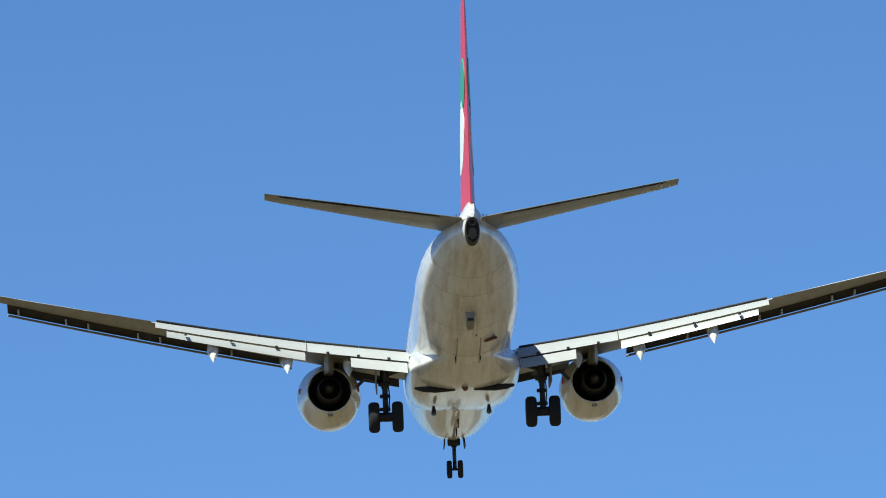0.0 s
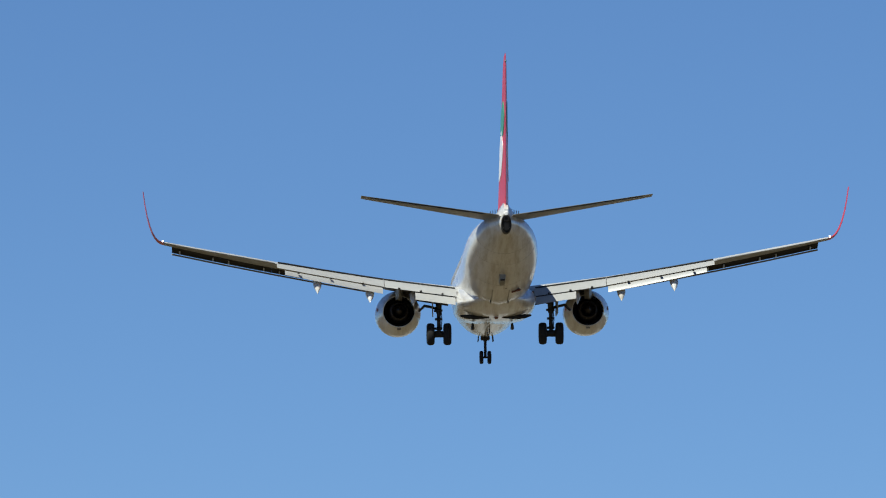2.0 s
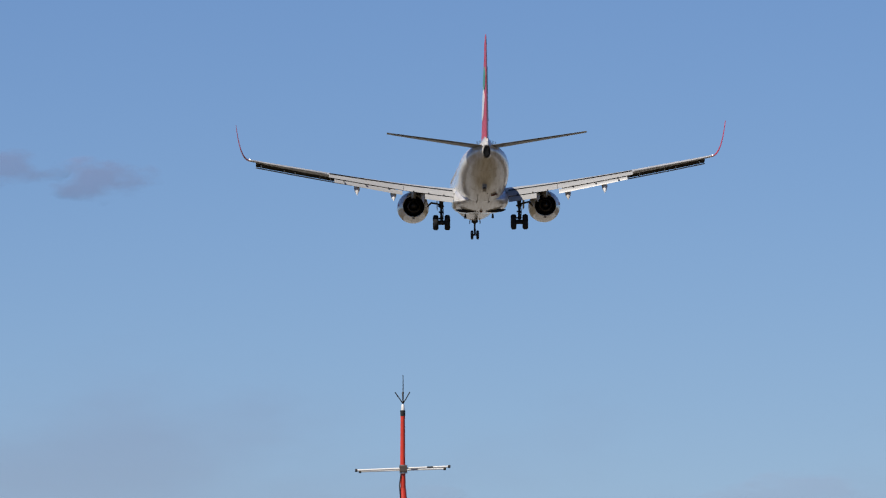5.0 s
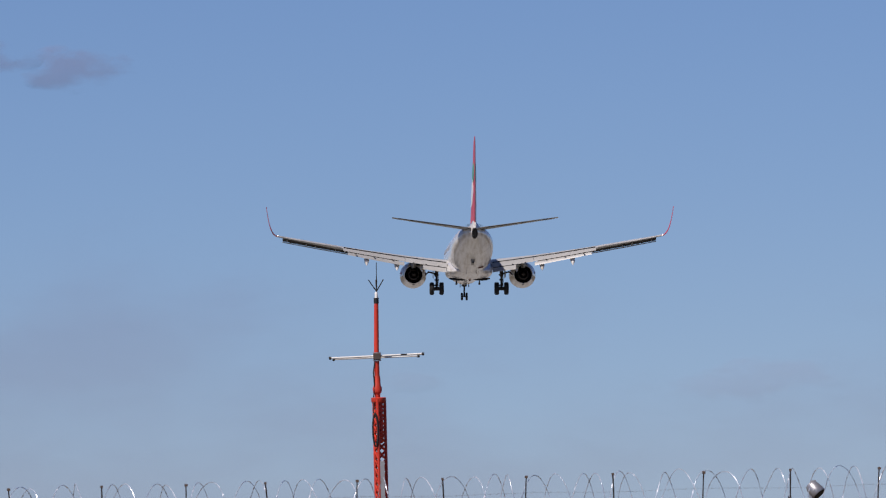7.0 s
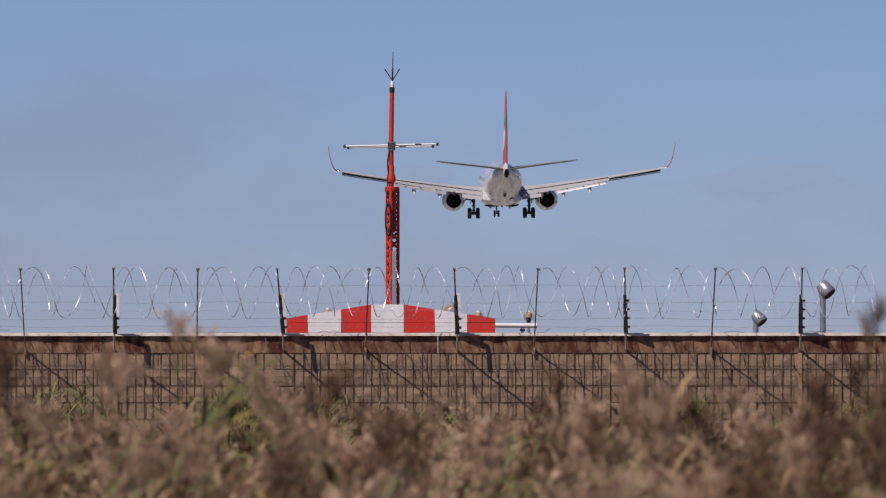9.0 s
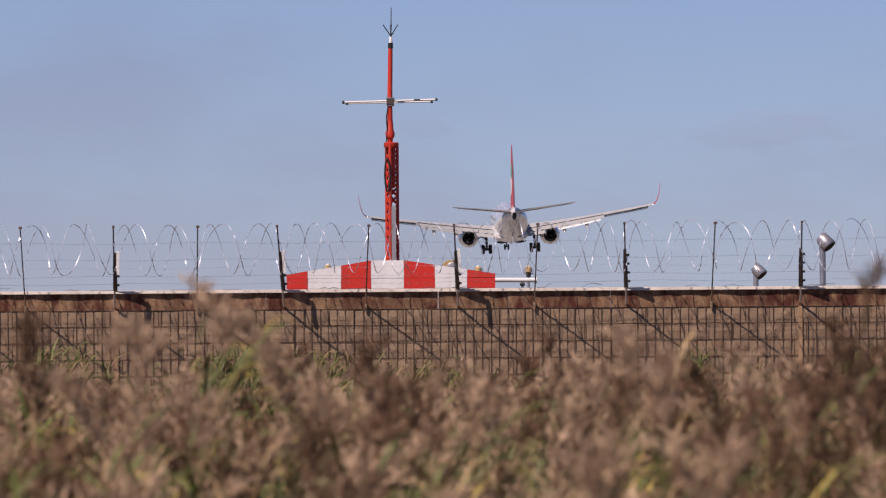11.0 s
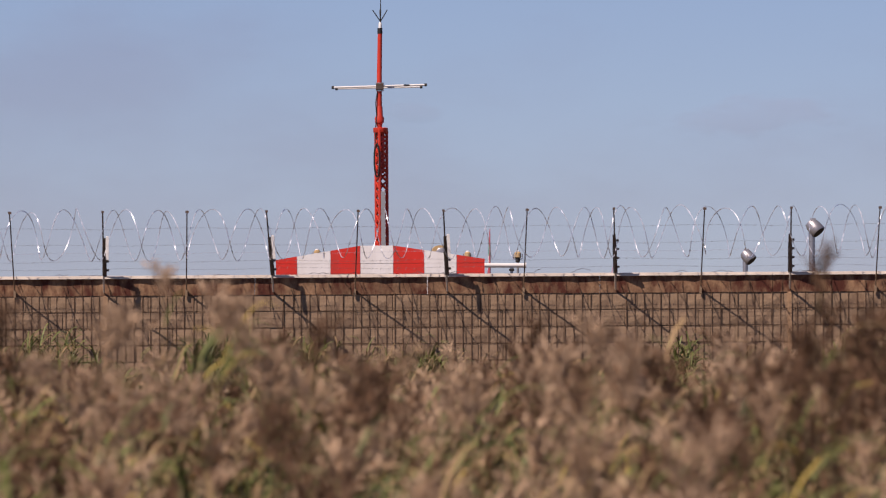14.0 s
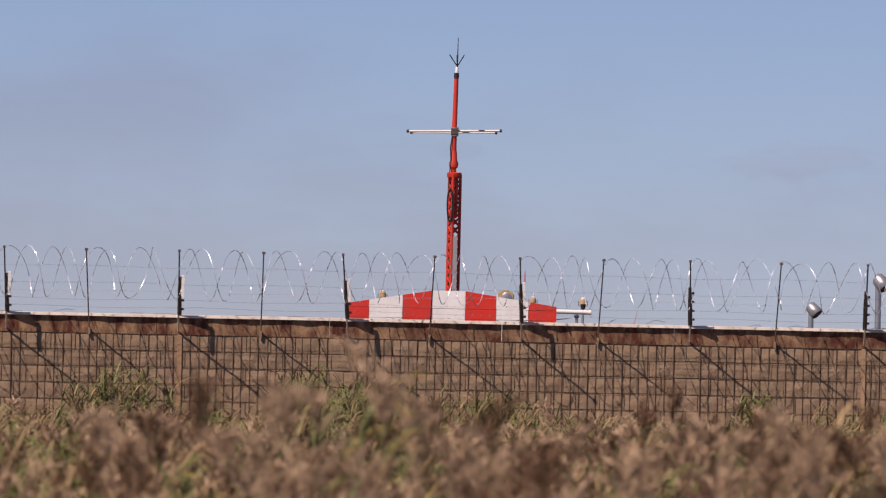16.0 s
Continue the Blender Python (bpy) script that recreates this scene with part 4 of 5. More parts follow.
    part("bar_clamp", box((-0.085, -0.09, 6.00), (0.065, 0.10, 6.14), bevel=0.015), POST_STEEL, root, "dull brown clamp")
    for z in (5.98, 6.13):
        part("clamp_band", spin([(z, 0.07), (z, 0.082), (z + 0.02, 0.082), (z + 0.02, 0.07)], (-0.01, 0, 0), "Z", 14), GALVANISED, root)
    part("feed_cable", tube([(-0.06, -0.05, 5.95), (-0.09, -0.06, 5.75), (-0.075, -0.06, 5.5), (-0.10, -0.08, 5.2), (-0.11, -0.13, 4.95)], 0.012, 6), CABLE, root)
    pts = []
    for i in range(40):
        a = i * 0.5
        pts.append((-0.075 + 0.052 * math.cos(a), -0.15 - 0.012 * math.sin(a * 0.7), 4.62 + 0.33 * math.sin(a) + 0.01 * math.cos(i)))
    part("cable_loop", tube(pts, 0.018, 6), CABLE, root, "coil of black cable tied to the mast")
    return root


mast()


# ---------------------------------------------------------------- striped equipment hut
def hut():
    root = thing("equipment_hut", "low hut with red and white striped sides", "hut", pose(0, 180.0, 0))
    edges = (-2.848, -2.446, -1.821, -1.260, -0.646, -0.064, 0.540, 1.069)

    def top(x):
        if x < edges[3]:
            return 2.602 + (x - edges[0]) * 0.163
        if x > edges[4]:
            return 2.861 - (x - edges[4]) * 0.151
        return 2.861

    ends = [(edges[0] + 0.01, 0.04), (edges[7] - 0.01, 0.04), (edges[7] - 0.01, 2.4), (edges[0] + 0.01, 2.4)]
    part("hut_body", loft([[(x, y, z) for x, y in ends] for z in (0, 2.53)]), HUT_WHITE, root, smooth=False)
    rnd = random.Random(21)
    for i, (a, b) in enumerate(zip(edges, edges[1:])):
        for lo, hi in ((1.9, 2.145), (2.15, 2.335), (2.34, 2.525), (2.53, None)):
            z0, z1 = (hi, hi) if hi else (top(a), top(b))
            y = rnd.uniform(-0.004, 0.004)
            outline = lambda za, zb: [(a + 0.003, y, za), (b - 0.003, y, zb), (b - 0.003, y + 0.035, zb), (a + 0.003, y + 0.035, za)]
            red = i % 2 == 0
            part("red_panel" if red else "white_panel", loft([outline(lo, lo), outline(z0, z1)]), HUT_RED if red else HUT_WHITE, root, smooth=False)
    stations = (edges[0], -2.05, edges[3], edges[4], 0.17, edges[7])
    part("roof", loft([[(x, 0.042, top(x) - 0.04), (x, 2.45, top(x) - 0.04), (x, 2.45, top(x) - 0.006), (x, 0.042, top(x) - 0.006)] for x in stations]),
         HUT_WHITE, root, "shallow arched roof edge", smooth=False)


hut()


# ---------------------------------------------------------------- approach lamps beyond the wall
def approach_lamp(x, head_z, r, label):
    y = 220.0
    root = thing("approach_lamp", label, "lamp", pose(x, y, 0), group="approach lamps")
    part("pole", tube([(-0.06, 0, -0.02), (-0.055, 0, head_z - 0.10)], r * 0.42, 12), GALVANISED, root, "grey steel pole")
    head = bmesh.new()
    rings = []
    for along, rr in ((-1.0, 0.35), (-0.9, 0.68), (-0.45, 0.92), (0.25, 1.0), (0.9, 1.02), (0.98, 0.96)):
        ring = []
        for q in range(18):
            a = 2 * math.pi * q / 18
            d = Vector((0.62, -0.30, -0.72)).normalized()
            u = d.orthogonal().normalized()
            v = d.cross(u)
            ring.append(Vector((0, 0, head_z)) + d * along * r + (u * math.cos(a) + v * math.sin(a)) * rr * r)
        rings.append(ring)
    loft(rings, True, head)
    hd = part("lamp_head", head, LAMP_GREY, root, "round grey lamp housing")
    d = Vector((0.62, -0.30, -0.72)).normalized()
    part("lamp_lens", tube([Vector((0, 0, head_z)) + d * r * 0.97, Vector((0, 0, head_z)) + d * r * 1.03], r * 0.88, 18), METAL_AND_SHADE, hd, "dark glass lens")
    part("top_fin", box((-r * 0.55, -0.02, head_z + r * 0.72), (r * 0.2, 0.02, head_z + r * 1.2), bevel=0.006), LAMP_GREY, hd)
    part("yoke", tube([(-0.055, 0, head_z - 0.12), (-r * 0.2, -r * 1.02, head_z - r * 0.2), (0, -r * 1.04, head_z)], 0.012, 6), GALVANISED, root)


approach_lamp(8.84, 3.48, 0.172, "grey floodlight on a stout pole behind the wall")
approach_lamp(11.13, 4.41, 0.224, "large grey floodlight on a tall stout pole")
approach_lamp(7.31, 2.82, 0.147, "small grey floodlight low behind the wall")


def threshold_light(x, z, r, label):
    """A small lamp of amber glass on a slim stalk, far behind the hut."""
    root = thing("threshold_light", label, "lamp", pose(x, 226.0, 0), group="amber lights beyond the hut")
    part("stalk", tube([(0, 0, -0.02), (0, 0, z - r * 1.4)], 0.03, 8), GALVANISED, root)
    part("base", spin([(z - r * 2.0, r * 0.5), (z - r * 1.9, r * 0.62), (z - r * 0.9, r * 0.7), (z - r * 0.85, r * 0.4)], (0, 0, 0), "Z", 12), CABLE, root)
    glass = part("lamp_glass", spin([(-r, r * 0.55), (-r * 0.6, r), (r * 0.5, r * 0.95), (r * 0.95, r * 0.5)], (0, 0, z), "Z", 14), AMBER, root, "amber lamp glass")
    part("lamp_cap", spin([(r * 0.9, r * 0.6), (r * 1.15, r * 0.5), (r * 1.25, r * 0.1)], (0, 0, z), "Z", 12), MAST_WHITE, glass, "pale lamp cap")
    part("yoke", tube([(-r * 1.25, 0, z + r * 0.3), (-r * 1.25, 0, z - r), (0, 0, z - r * 1.5), (r * 1.25, 0, z - r), (r * 1.25, 0, z + r * 0.3)], 0.012, 6), GALVANISED, root)


threshold_light(2.10, 2.92, 0.085, "small amber lamp on a stalk above a white pipe")
threshold_light(0.92, 2.93, 0.080, "small amber lamp on a slim stalk")
threshold_light(-2.62, 2.99, 0.085, "small amber lamp showing over the hut roof")


def pipe_rail():
    root = thing("pipe_rail", "white horizontal pipe on short legs beyond the hut", "pipe", pose(0, 225.4, 0))
    part("pipe", tube([(0.6, 0, 2.685), (2.25, 0, 2.670)], 0.056, 12), MAST_WHITE, root, "white painted pipe")
    part("pipe_end", spin([(2.245, 0.06), (2.25, 0.066), (2.29, 0.066), (2.295, 0.05)], (0, 0, 2.67), "X", 12), MAST_WHITE, root)
    for x in (0.75, 1.95):
        part("leg", tube([(x, 0, -0.02), (x, 0, 2.64)], 0.035, 8), GALVANISED, root)
        part("clamp", box((x - 0.06, -0.07, 2.54), (x + 0.06, 0.07, 2.60), bevel=0.01), CABLE, root)


pipe_rail()


def floodlight():
    root = thing("floodlight", "amber framed floodlight on a dark bracket", "lamp", pose(0.27, 226.0, 0))
    part("bracket", tube([(0, 0.05, -0.02), (0, 0.05, 2.86)], 0.04, 8), CABLE, root)
    rings = [[(w * math.cos(a), y, 3.0 + 0.16 * max(-0.6, math.sin(a))) for a in (2 * math.pi * k / 20 for k in range(20))] for y, w in ((-0.06, 0.19), (-0.04, 0.21), (0.16, 0.21), (0.18, 0.17))]
    body = part("housing", loft(rings), AMBER, root, "amber hooded housing")
    part("glass", spin([(-0.085, 0.11), (-0.075, 0.125), (-0.055, 0.125)], (0.03, 0, 2.98), "Y", 18), LAMP_GREY, body, "round grey lens")
    part("shelf", box((-0.24, -0.05, 2.86), (0.22, 0.18, 2.90), bevel=0.01), AMBER, body)


floodlight()


# ---------------------------------------------------------------- reeds between the camera and the wall
def plume_template(seed, branches=20, spikelets=12):
    """A feathery seed head, base at the origin, about 0.35 m tall, nodding to one side: vertices and faces."""
    rnd = random.Random(seed)
    vs, fs = [], []
    nod = rnd.uniform(0.02, 0.13)
    for k in range(branches):
        u = ((k + rnd.random()) / branches) ** 0.9
        a = rnd.uniform(0, 2 * math.pi)
        base = Vector((nod * u * u, 0, 0.24 * u - 0.05 * u * u * nod / 0.13))
        out = rnd.uniform(0.25, 0.75)
        way = Vector((math.cos(a) * out + 0.9 * nod * u / 0.13 * 0.5, math.sin(a) * out, 0.85 - 0.5 * out * u)).normalized()
        length = (0.15 - 0.07 * u) * rnd.uniform(0.7, 1.2)
        for q in range(spikelets):
            at = base + way * length * (0.15 + 0.9 * rnd.random()) + Vector((0, 0, -0.02 * rnd.random()))
            go = (way + Vector((rnd.uniform(-0.5, 0.5), rnd.uniform(-0.5, 0.5), rnd.uniform(-0.5, 0.35)))).normalized() * rnd.uniform(0.014, 0.034)
            w = go.cross(Vector((rnd.uniform(-1, 1), rnd.uniform(-1, 1), rnd.uniform(-1, 1)))).normalized() * rnd.uniform(0.0016, 0.0042)
            i = len(vs)
            vs += [at - go, at + w, at + go, at - w]
            fs.append((i, i + 1, i + 2, i + 3))
    return np.array([tuple(v) for v in vs]), fs


def blade_template(seed):
    """A long arching reed leaf from the origin."""
    rnd = random.Random(seed)
    length, rise, reach = rnd.uniform(0.35, 0.70), rnd.uniform(0.75, 1.55), rnd.uniform(0.25, 0.75)
    pts = []
    for k in range(5):
        u = k / 4
        pts.append(Vector((length * u * reach, 0, length * (rise * u - (0.40 + 0.35 * rise) * u * u))))
    vs, fs = [], []
    for k, p in enumerate(pts):
        w = rnd.uniform(0.009, 0.011) * (1 - (k / 4) ** 2) + 0.0012
        vs += [(p.x, p.y - w, p.z), (p.x, p.y + w, p.z + 0.004)]
        if k:
            i = 2 * k
            fs.append((i - 2, i - 1, i + 1, i))
    return np.array(vs), fs


def stalk_template():
    vs, fs = [], []
    for k in range(4):
        u = k / 3
        r = 0.005 * (1 - 0.5 * u)
        vs += [(r * math.cos(a), r * math.sin(a), u) for a in (0, 2.094, 4.189)]
        if k:
            for j in range(3):
                fs.append((3 * k - 3 + j, 3 * k - 3 + (j + 1) % 3, 3 * k + (j + 1) % 3, 3 * k + j))
    return np.array(vs), fs


PLUMES = [plume_template(k) for k in range(9)]
BLADES = [blade_template(50 + k) for k in range(18)]
STEM = stalk_template()


class Heap:
    """Gathers many small pieces into one mesh."""
    def __init__(self):
        self.vs, self.fs, self.mi, self.n = [], [], [], 0

    def put(self, template, place, turn=0.0, size=1.0, tall=None, tilt=(0.0, 0.0), mat=0):
        v, f = template
        v = v * size
        if tall is not None:
            v = np.column_stack([template[0][:, 0], template[0][:, 1], template[0][:, 2] * tall])
        c, s = math.cos(turn), math.sin(turn)
        x, y, z = v[:, 0] * c - v[:, 1] * s, v[:, 0] * s + v[:, 1] * c, v[:, 2]
        x, y = x + tilt[0] * z, y + tilt[1] * z
        self.vs.append(np.column_stack([x + place[0], y + place[1], z + place[2]]))
        self.fs += [tuple(i + self.n for i in q) for q in f]
        self.mi += [mat] * len(f)
        self.n += len(v)

    def mesh(self, name, mats):
        me = bpy.data.meshes.new(name)
        me.from_pydata(np.concatenate(self.vs).tolist(), [], self.fs)
        for m in mats:
            me.materials.append(m)
        me.polygons.foreach_set("material_index", self.mi)
        me.update()
        return me


REED_MATS = [PLUME, PLUME_PALE, STALK, LEAF, DRY_LEAF]


def grow(heap, rnd, x, y, h, plume=True, leaves=5, lush=0.6, base=0.0, pale=0.35, leaf_size=1.0):
    """One reed: stem, seed head, leaves."""
    tilt = (rnd.uniform(-0.06, 0.09), rnd.uniform(-0.05, 0.05))
    heap.put(STEM, (x, y, base), rnd.uniform(0, 6), tall=h - base, tilt=tilt, mat=2)
    top = (x + tilt[0] * (h - base), y + tilt[1] * (h - base), h - 0.02)
    if plume:
        heap.put(rnd.choice(PLUMES), top, rnd.uniform(0, 6.28), rnd.uniform(0.8, 1.6), tilt=(rnd.uniform(-0.15, 0.25), 0), mat=1 if rnd.random() < pale else 0)
    for k in range(leaves):
        z = (h - base) * rnd.uniform(0.5, 1.0)
        heap.put(rnd.choice(BLADES), (x + tilt[0] * z, y + tilt[1] * z, base + z), rnd.choice((rnd.uniform(-0.9, 0.9), rnd.uniform(0, 6.28))),
                 leaf_size * rnd.uniform(0.7, 1.35), mat=3 if rnd.random() < lush else 4)


def bed_height(x, y):
    """How tall the reeds stand; uneven in clumps."""
    n = noise.noise(Vector((x * 0.55, y * 0.10, 3))) + 0.5 * noise.noise(Vector((x * 1.9, y * 0.3, 7)))
    far = min(1.0, max(0.0, (y - 45) / 100))
    return 0.84 - 0.52 * far + (0.46 - 0.20 * far) * n


def reed_bed():
    rnd = random.Random(12)
    for y0, y1, count, name, lush, share in ((30, 62, 900, "reed_bed", 0.54, 0.40), (62, 100, 1200, "reed_bed", 0.52, 0.38),
                                             (100, 140, 1100, "reed_bed", 0.46, 0.34), (140, 163.6, 1000, "reed_bed", 0.48, 0.14)):
        heap = Heap()
        for k in range(count):
            y = rnd.uniform(y0, y1)
            half = 0.058 * y + 1.2
            x = rnd.uniform(-half, half)
            thin = noise.noise(Vector((x * 0.9, y * 0.25, 40)))
            if thin < -0.12 and rnd.random() < 0.6:
                continue
            h = bed_height(x, y) + rnd.gauss(0, 0.08)
            patch = share - 0.08 + 2.0 * noise.noise(Vector((x * 0.8, y * 0.12, 60)))
            headed = rnd.random() < patch
            grow(heap, rnd, x, y, h if headed else h + 0.04, headed, rnd.choice((6, 7, 8, 10)), lush + 0.04 + 0.5 * noise.noise(Vector((x * 1.1, y * 0.15, 90))), base=0.0,
                 pale=0.34 - 0.15 * x / (0.05 * y) + 1.3 * noise.noise(Vector((x * 1.3, y * 0.13, 80))))
        ob = new(name, heap.mesh(name, REED_MATS))
        tagged(ob, "dense brown reeds with feathery heads and green leaves", "reeds", kind="stuff")
    heap = Heap()
    for k in range(900):
        y = rnd.uniform(154, 164.4)
        x = rnd.uniform(-11, 11)
        clump = noise.noise(Vector((x * 0.5, y * 0.2, 21)))
        h = 0.38 + 0.95 * max(0, clump) + rnd.gauss(0, 0.12)
        grow(heap, rnd, x, y, h, False, 8, 0.50, leaf_size=0.72)
    for cx, cy, wide, tall, count in ((-1.74, 69.0, 0.06, 1.45, 7), (-1.2, 75.0, 0.15, 1.15, 12), (1.75, 80.0, 0.2, 1.15, 14), (-3.45, 162.6, 0.5, 1.32, 46), (-2.25, 163.2, 0.7, 1.12, 40), (-6.5, 162.0, 0.8, 1.22, 50), (-0.2, 163.4, 0.6, 0.95, 24), (4.2, 163.0, 0.4, 1.05, 20), (7.3, 162.5, 0.7, 1.1, 30)):
        for k in range(count):
            grow(heap, rnd, rnd.gauss(cx, wide * 0.5), rnd.gauss(cy, 0.3), tall * rnd.uniform(0.6, 1.0), False, 9, 0.85)
    tagged(new("green_grass", heap.mesh("green_grass", REED_MATS)), "tall green grass growing at the wall foot", "grass", kind="stuff")


reed_bed()


def single_reed(seed, h, leaves, big=1.0, pale=False):
    """A reed of its own, rooted at the origin."""
    rnd = random.Random(seed)
    root = thing("reed", "tall reed with a feathery brown seed head", "reed", group="swaying reeds")
    lean = rnd.uniform(-0.03, 0.06)
    heap = Heap()
    heap.put(STEM, (0, 0, -0.02), 0, tall=h + 0.02, tilt=(lean, 0))
    new("stalk", heap.mesh("stalk", [STALK])).parent = root
    if big:
        heap = Heap()
        for k in range(2):
            heap.put(rnd.choice(PLUMES), (lean * h, 0, h - 0.02), rnd.uniform(0, 6.28), big * rnd.uniform(0.9, 1.1), tilt=(rnd.uniform(-0.12, 0.22), 0))
        tagged(new("seed_head", heap.mesh("seed_head", [PLUME_PALE if pale else PLUME])), "feathery brown seed head").parent = root
    for k in range(leaves):
        heap = Heap()
        z = h * rnd.uniform(0.55, 0.95)
        heap.put(rnd.choice(BLADES), (lean * z, 0, z), rnd.uniform(-1, 1), rnd.uniform(0.55, 0.95) if big else rnd.uniform(0.8, 1.3))
        tone = rnd.random()
        new("leaf", heap.mesh("leaf", [LEAF if tone < (0.60 if big else 0.9) else YELLOW_LEAF if tone > 0.86 else DRY_LEAF])).parent = root
    return root


# the tallest reeds, which the wind moves: place, height, size of the head, pale or dark
SWAY = []
rnd_sway = random.Random(77)
for k in range(90):
    y = rnd_sway.uniform(36, 110)
    x = rnd_sway.uniform(-0.05, 0.052) * y
    SWAY.append((x, y, bed_height(x, y) + rnd_sway.uniform(-0.02, 0.24), rnd_sway.uniform(0.9, 1.6), rnd_sway.random() < 0.40 - 4.0 * x / y))
for k in range(7):
    y = rnd_sway.uniform(32, 42)
    x = rnd_sway.uniform(-0.046, 0.048) * y
    SWAY.append((x, y, rnd_sway.uniform(0.80, 1.16), rnd_sway.uniform(1.0, 1.4), rnd_sway.random() < 0.55))
for x, y, h, big, pale in ((-1.07, 40.0, 1.74, 0.7, True), (-1.03, 40.2, 1.62, 0.6, False), (2.45, 57.0, 1.50, 1.0, False), (0.72, 62.0, 1.42, 0.9, False),
                           (1.9, 63.0, 1.36, 0.9, False), (2.36, 50.0, 1.35, 1.3, False), (1.52, 36.0, 1.74, 0.8, False), (1.63, 36.4, 1.32, 1.2, False), (1.66, 36.2, 1.40, 1.2, False),
                           (1.68, 36.0, 1.24, 1.3, False), (-0.80, 45.0, 1.24, 1.3, True), (-0.72, 45.3, 1.20, 1.2, True), (-0.66, 45.1, 1.12, 1.3, True), (0.84, 46.0, 1.40, 0.9, False),
                           (-0.95, 38.0, 1.20, 1.2, True), (0.62, 44.0, 1.30, 1.0, True),
                           (-1.13, 44.0, 1.62, 0, False), (-1.10, 44.2, 1.50, 0, False), (-1.08, 44.1, 1.40, 0, False), (0.35, 64.0, 1.12, 0, False)):
    SWAY.append((x, y, h, big, pale))
for k in range(60):
    y = rnd_sway.uniform(33, 62)
    x = rnd_sway.uniform(-0.052, 0.055) * y
    SWAY.append((x, y, bed_height(x, y) + rnd_sway.uniform(-0.05, 0.20), rnd_sway.uniform(1.0, 1.7), rnd_sway.random() < 0.40 - 4.0 * x / y))
for k in range(7):
    y = rnd_sway.uniform(26, 32)
    x = rnd_sway.uniform(-0.050, 0.054) * y
    SWAY.append((x, y, rnd_sway.uniform(0.84, 1.12), rnd_sway.uniform(0.8, 1.2), rnd_sway.random() < 0.5))
for k in range(44):
    y = rnd_sway.uniform(36, 66)
    x = (-0.052 + 0.104 * (k + rnd_sway.random()) / 44) * y
    top = 1.7 - y * rnd_sway.uniform(0.0030, 0.0095)
    SWAY.append((x, y, top - 0.34, rnd_sway.uniform(1.0, 1.5), rnd_sway.random() < 0.40 - 4.0 * x / y))
for k in range(26):
    y = rnd_sway.uniform(33, 44)
    x = (-0.052 + 0.100 * (k + rnd_sway.random()) / 26) * y
    SWAY.append((x, y, rnd_sway.uniform(1.14, 1.52) - 0.05 * x, rnd_sway.uniform(0.6, 1.1), rnd_sway.random() < 0.40 - 5.0 * x / y))
SWAYING = [(single_reed(300 + k, h, 4 if big else 8, big, pale), x, y) for k, (x, y, h, big, pale) in enumerate(SWAY)]


# ---------------------------------------------------------------- a small bird that crosses the view
def build_bird():
    root = thing("bird", "small dark bird flying past with beating wings", "bird")
    body = [(-0.075, 0.004), (-0.06, 0.012), (-0.02, 0.024), (0.02, 0.026), (0.05, 0.018), (0.065, 0.019), (0.08, 0.012), (0.088, 0.003)]
    part("body", spin(body, (0, 0, 0), "X", 12), FEATHER, root)
    part("beak", spin([(0.086, 0.005), (0.104, 0.001)], (0, 0, -0.002), "X", 6), CABLE, root)
    part("tail", loft([[(-0.06, -0.008, 0.003), (-0.06, 0.008, 0.003), (-0.06, 0.008, -0.002), (-0.06, -0.008, -0.002)],
                       [(-0.135, -0.024, 0.002), (-0.135, 0.024, 0.002), (-0.135, 0.024, 0.0), (-0.135, -0.024, 0.0)]]), FEATHER, root)
    wings = []
    for side in (-1, 1):
        rings = [foil((x, side * y, 0.0), (-1, 0, 0), (0, 0, 1), c, 0.07, 0.05) for y, x, c in ((0.012, 0.03, 0.062), (0.06, 0.034, 0.058), (0.11, 0.012, 0.044), (0.155, -0.022, 0.014))]
        wings.append((part("wing", loft(rings), FEATHER, root), side))
    return root, wings


bird, BIRD_WINGS = build_bird()


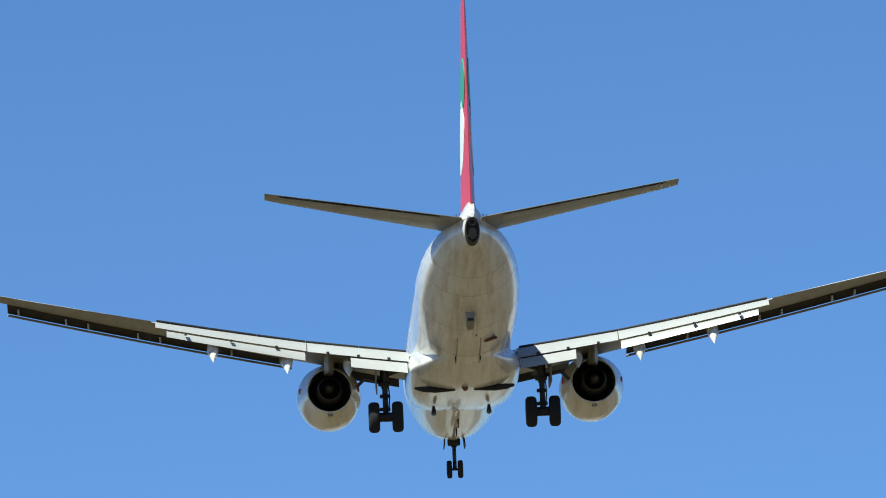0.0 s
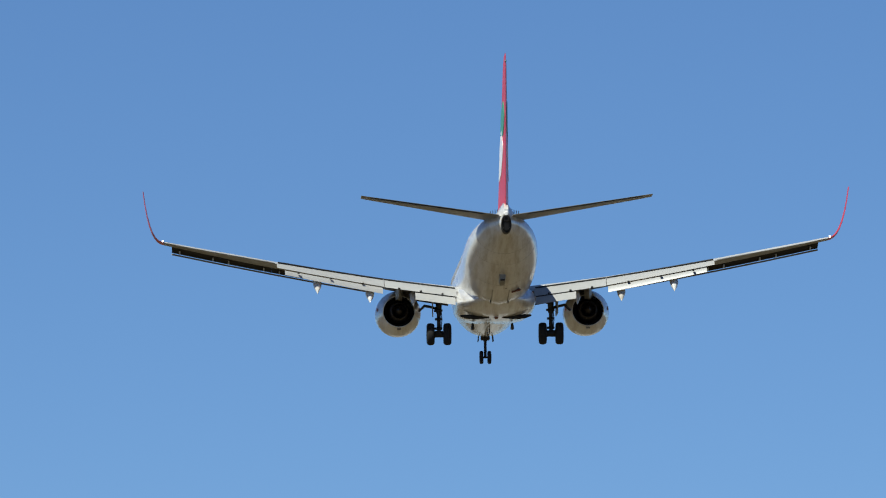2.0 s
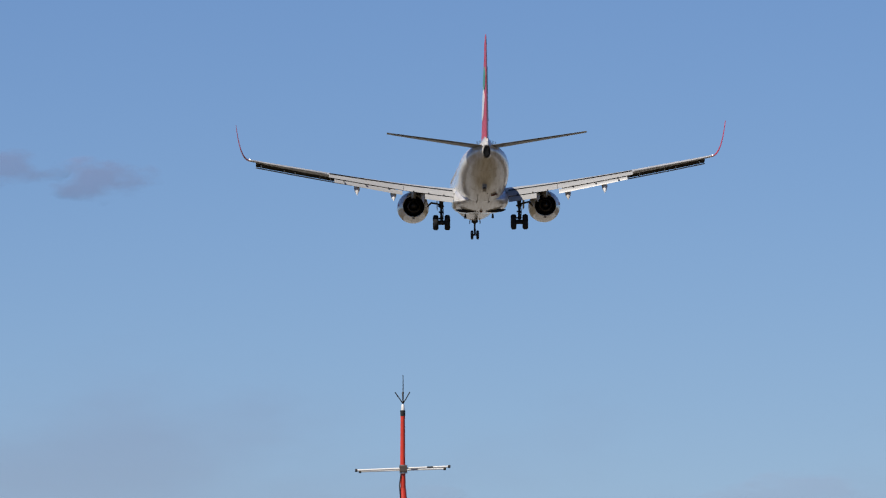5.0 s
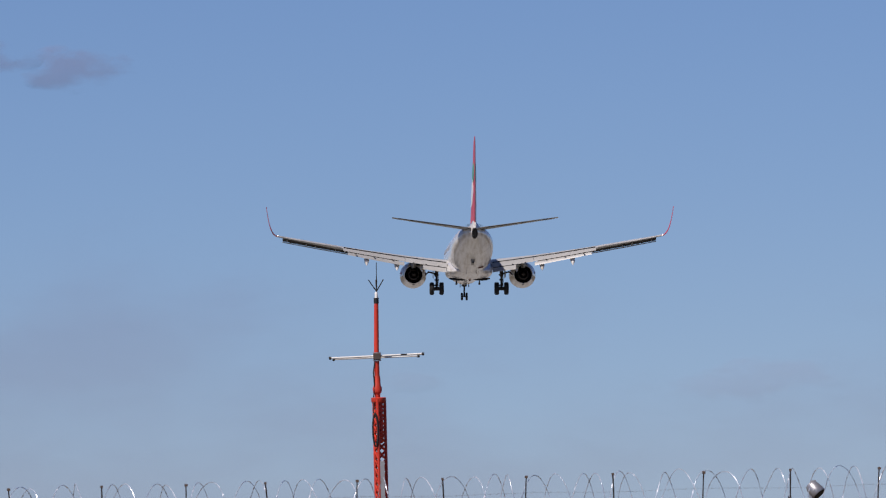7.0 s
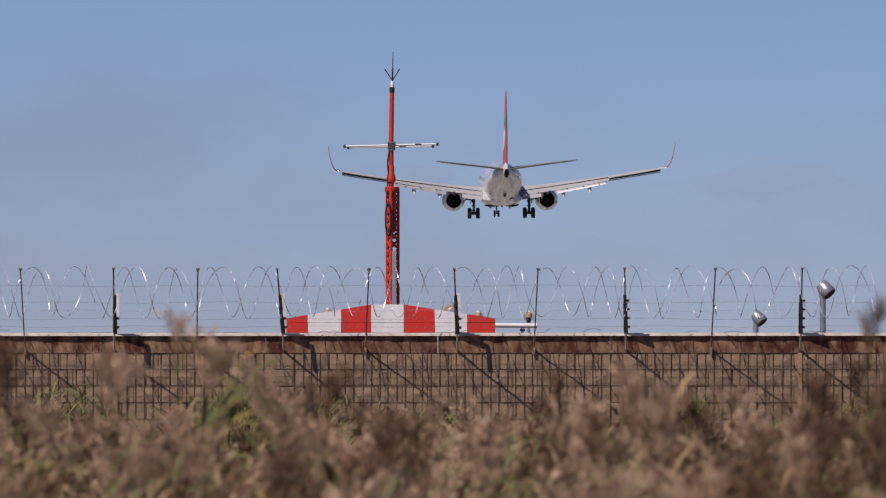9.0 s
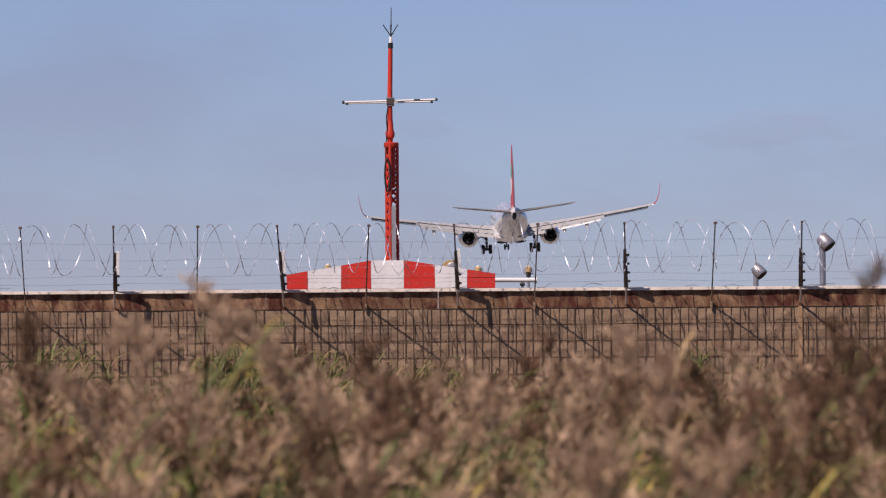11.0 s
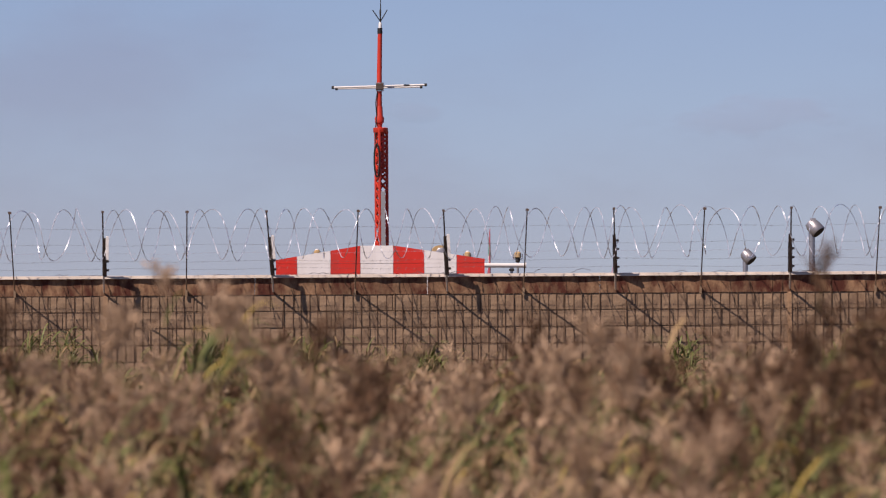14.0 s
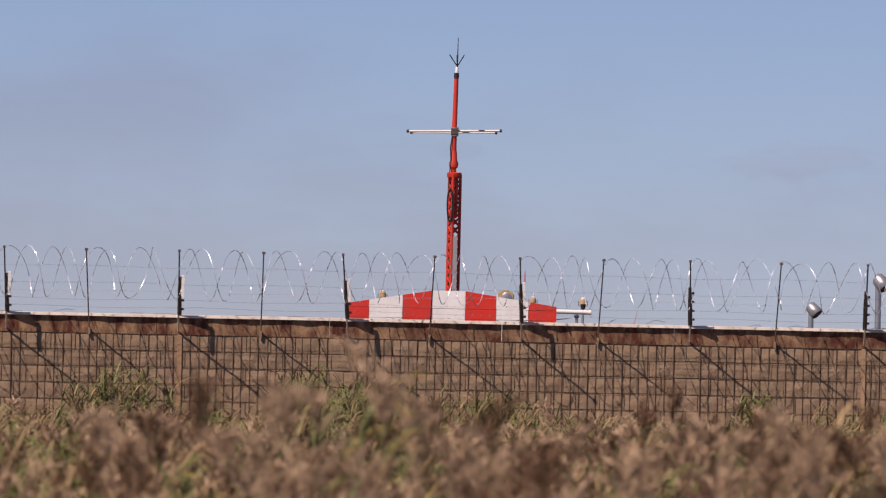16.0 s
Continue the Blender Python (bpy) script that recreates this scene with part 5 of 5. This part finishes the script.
# ---------------------------------------------------------------- thin clouds, far off
def cloud(x, y, z, wide, tall, seed, thick, colour=(0.25, 0.175, 0.235), grain=0.030):
    m = bpy.data.materials.new("thin_cloud")
    m.use_nodes = True
    n, l = m.node_tree.nodes, m.node_tree.links
    n.remove(n["Principled BSDF"])
    coords, noi = n.new("ShaderNodeTexCoord"), n.new("ShaderNodeTexNoise")
    mapping = n.new("ShaderNodeMapping")
    mapping.inputs["Scale"].default_value = (grain, grain, grain * 2.5)
    mapping.inputs["Location"].default_value = (seed * 3.7, 0, seed)
    l.new(coords.outputs["Object"], mapping.inputs[0])
    l.new(mapping.outputs[0], noi.inputs["Vector"])
    noi.inputs["Scale"].default_value, noi.inputs["Detail"].default_value = 1.0, 5.0
    length = n.new("ShaderNodeVectorMath")
    length.operation = "LENGTH"
    shrink = n.new("ShaderNodeVectorMath")
    shrink.operation = "MULTIPLY"
    shrink.inputs[1].default_value = (1 / wide, 0, 1 / tall)
    l.new(coords.outputs["Object"], shrink.inputs[0])
    l.new(shrink.outputs[0], length.inputs[0])
    sub = n.new("ShaderNodeMath")
    sub.operation = "SUBTRACT"
    l.new(noi.outputs["Fac"], sub.inputs[0])
    scl = n.new("ShaderNodeMath")
    scl.operation = "MULTIPLY"
    l.new(length.outputs["Value"], scl.inputs[0])
    scl.inputs[1].default_value = 0.42
    l.new(scl.outputs[0], sub.inputs[1])
    rng = n.new("ShaderNodeMapRange")
    rng.interpolation_type = "SMOOTHSTEP"
    rng.inputs["From Min"].default_value, rng.inputs["From Max"].default_value = 0.14, 0.42
    rng.inputs["To Max"].default_value = thick
    l.new(sub.outputs[0], rng.inputs["Value"])
    clear, body, mix = n.new("ShaderNodeBsdfTransparent"), n.new("ShaderNodeBsdfDiffuse"), n.new("ShaderNodeMixShader")
    body.inputs["Color"].default_value = (*colour, 1)
    l.new(rng.outputs[0], mix.inputs[0])
    l.new(clear.outputs[0], mix.inputs[1])
    l.new(body.outputs[0], mix.inputs[2])
    l.new(mix.outputs[0], n["Material Output"].inputs["Surface"])
    bm = bmesh.new()
    bmesh.ops.create_icosphere(bm, subdivisions=3, radius=1.0)
    for v in bm.verts:
        v.co = Vector((v.co.x * wide, v.co.y * 3, v.co.z * tall))
    bm.faces.ensure_lookup_table()
    bmesh.ops.delete(bm, geom=[f for f in bm.faces if f.normal.y > 0], context="FACES")
    ob = part("cloud", bm, m)
    ob.location = (x, y, z)
    ob.visible_shadow = False
    tagged(ob, "mauve haze bank low over the horizon" if wide > 200 else "thin mauve grey wisp of cloud", "cloud", group="clouds", kind="backdrop")


cloud(-167, 4600, 249, 30, 13, 1, 0.30)
cloud(-211, 4600, 256, 30, 13, 2, 0.27)
cloud(150, 4600, 91, 62, 14, 3, 0.10, (0.40, 0.27, 0.34))
cloud(0, 4800, 0, 900, 200, 6, 0.20, (0.28, 0.18, 0.25), 0.003)
cloud(-5, 4600, 95, 20, 7, 4, 0.06, (0.36, 0.26, 0.32))

lay_blocks()
hang_mesh()
for x, w in ((-5.53, 0.08), (6.22, 0.07)):
    part("pier", box((x - w / 2, WALL_Y - 0.024, 0.0), (x + w / 2, WALL_Y + 0.03, 1.926), bevel=0.008), PIER, wall, "ochre rust-stained pier below a post", smooth=False)


# ---------------------------------------------------------------- what moves
# seconds, place of the airliner, heading to the left, nose up, bank to the right
AIRLINER_ROWS = [
    (0.0, -2.65, 346.18, 54.90, 2.14, 2.31, -0.02),
    (0.5, -2.15, 382.63, 52.95, 2.15, 2.43, 0.03),
    (1.0, -1.65, 418.09, 51.00, 2.03, 2.40, 0.09),
    (1.5, -1.15, 453.85, 49.05, 2.22, 2.07, 0.33),
    (2.0, -0.65, 489.11, 47.10, 2.03, 1.98, 0.33),
    (2.5, -0.15, 524.88, 45.15, 1.89, 1.86, 0.36),
    (3.0, 0.35, 561.02, 43.20, 1.80, 1.98, 0.37),
    (3.5, 0.85, 597.30, 41.25, 1.71, 2.07, 0.39),
    (4.0, 1.35, 633.35, 39.30, 1.58, 1.61, 0.41),
    (6.5, 3.24, 813.97, 29.64, 1.42, -0.17, 0.84),
    (7.0, 3.63, 849.03, 26.87, 1.41, 0.33, 1.21),
    (7.5, 4.05, 885.09, 24.24, 1.38, 1.02, 1.07),
    (8.0, 4.71, 922.74, 21.72, 1.49, 1.49, 0.40),
    (8.5, 5.42, 959.28, 19.63, 1.54, 1.73, 0.23),
    (9.0, 6.12, 996.61, 17.64, 1.51, 1.91, -0.61),
    (11.5, 8.33, 1180.14, 8.78, 1.48, 2.27, -2.12),
    (12.0, 8.19, 1217.01, 7.33, 1.44, 2.32, -1.54),
    (12.5, 8.16, 1253.01, 5.34, 1.43, 2.41, -1.25),
    (13.0, 8.05, 1290.00, 3.60, 1.43, 2.61, -0.99),
    (13.5, 7.88, 1326.00, 2.32, 1.42, 2.81, -0.68),
    (14.0, 7.70, 1362.00, 0.61, 1.43, 2.61, 0.07),
    (14.5, 7.75, 1396.00, 0.34, 1.40, 1.80, -0.00),
    (15.0, 7.60, 1428.00, 0.33, 1.40, 0.90, 0.00),
    (15.5, 7.45, 1459.00, 0.33, 1.40, 0.30, 0.00),
    (16.0, 7.30, 1489.00, 0.33, 1.40, 0.20, 0.00),
]


def motions():
    walk(airliner, [(t, pose(x, y, z, 0, 0, h) @ pose(0, 0, 0, p) @ pose(0, 0, 0, 0, b)) for t, x, y, z, h, p, b in AIRLINER_ROWS])
    far = [(t, pose(-163.0 - 13.8 * t, 4490, 298.6, 0, 0, 62) @ pose(0, 0, 0, 2, -30, 0)) for t in (0.0, 4.0, 8.0, 12.0, 16.0)]
    walk(distant_airliner, far)
    # the bird flies to the right on an almost straight line
    line = []
    for i in range(33):
        t = 0.5 * i
        line.append((t, pose(-2.91 + 13.1 * (t - 7.5), 83.0, 3.083 + 1.32 * min(max(t - 7.5, -0.5), 1.0), 0, -6, 0)))
    walk(bird, line)
    for wing, side in BIRD_WINGS:
        rows = [(0.0, pose(0, 0, 0.01, side * 30))]
        rows += [(7.0 + 0.1 * i, pose(0, 0, 0.01, side * (12 + 36 * math.sin(i * 2.2)))) for i in range(16)]
        rows.append((16.0, pose(0, 0, 0.01, side * 30)))
        walk(wing, rows)
    for k, (reed, x, y) in enumerate(SWAYING):
        rows = []
        for i in range(33):
            t = 0.5 * i
            gust = 3.2 + 2.6 * math.sin(0.55 * t + 0.05 * y + 0.4 * x)
            a = gust + 3.0 * math.sin(3.9 * t + k * 1.7) * (0.5 + 0.5 * math.sin(0.8 * t + k))
            rows.append((t, pose(x, y, 0, 1.2 * math.sin(2.9 * t + k * 2.3), a, 0)))
        walk(reed, rows)


motions()
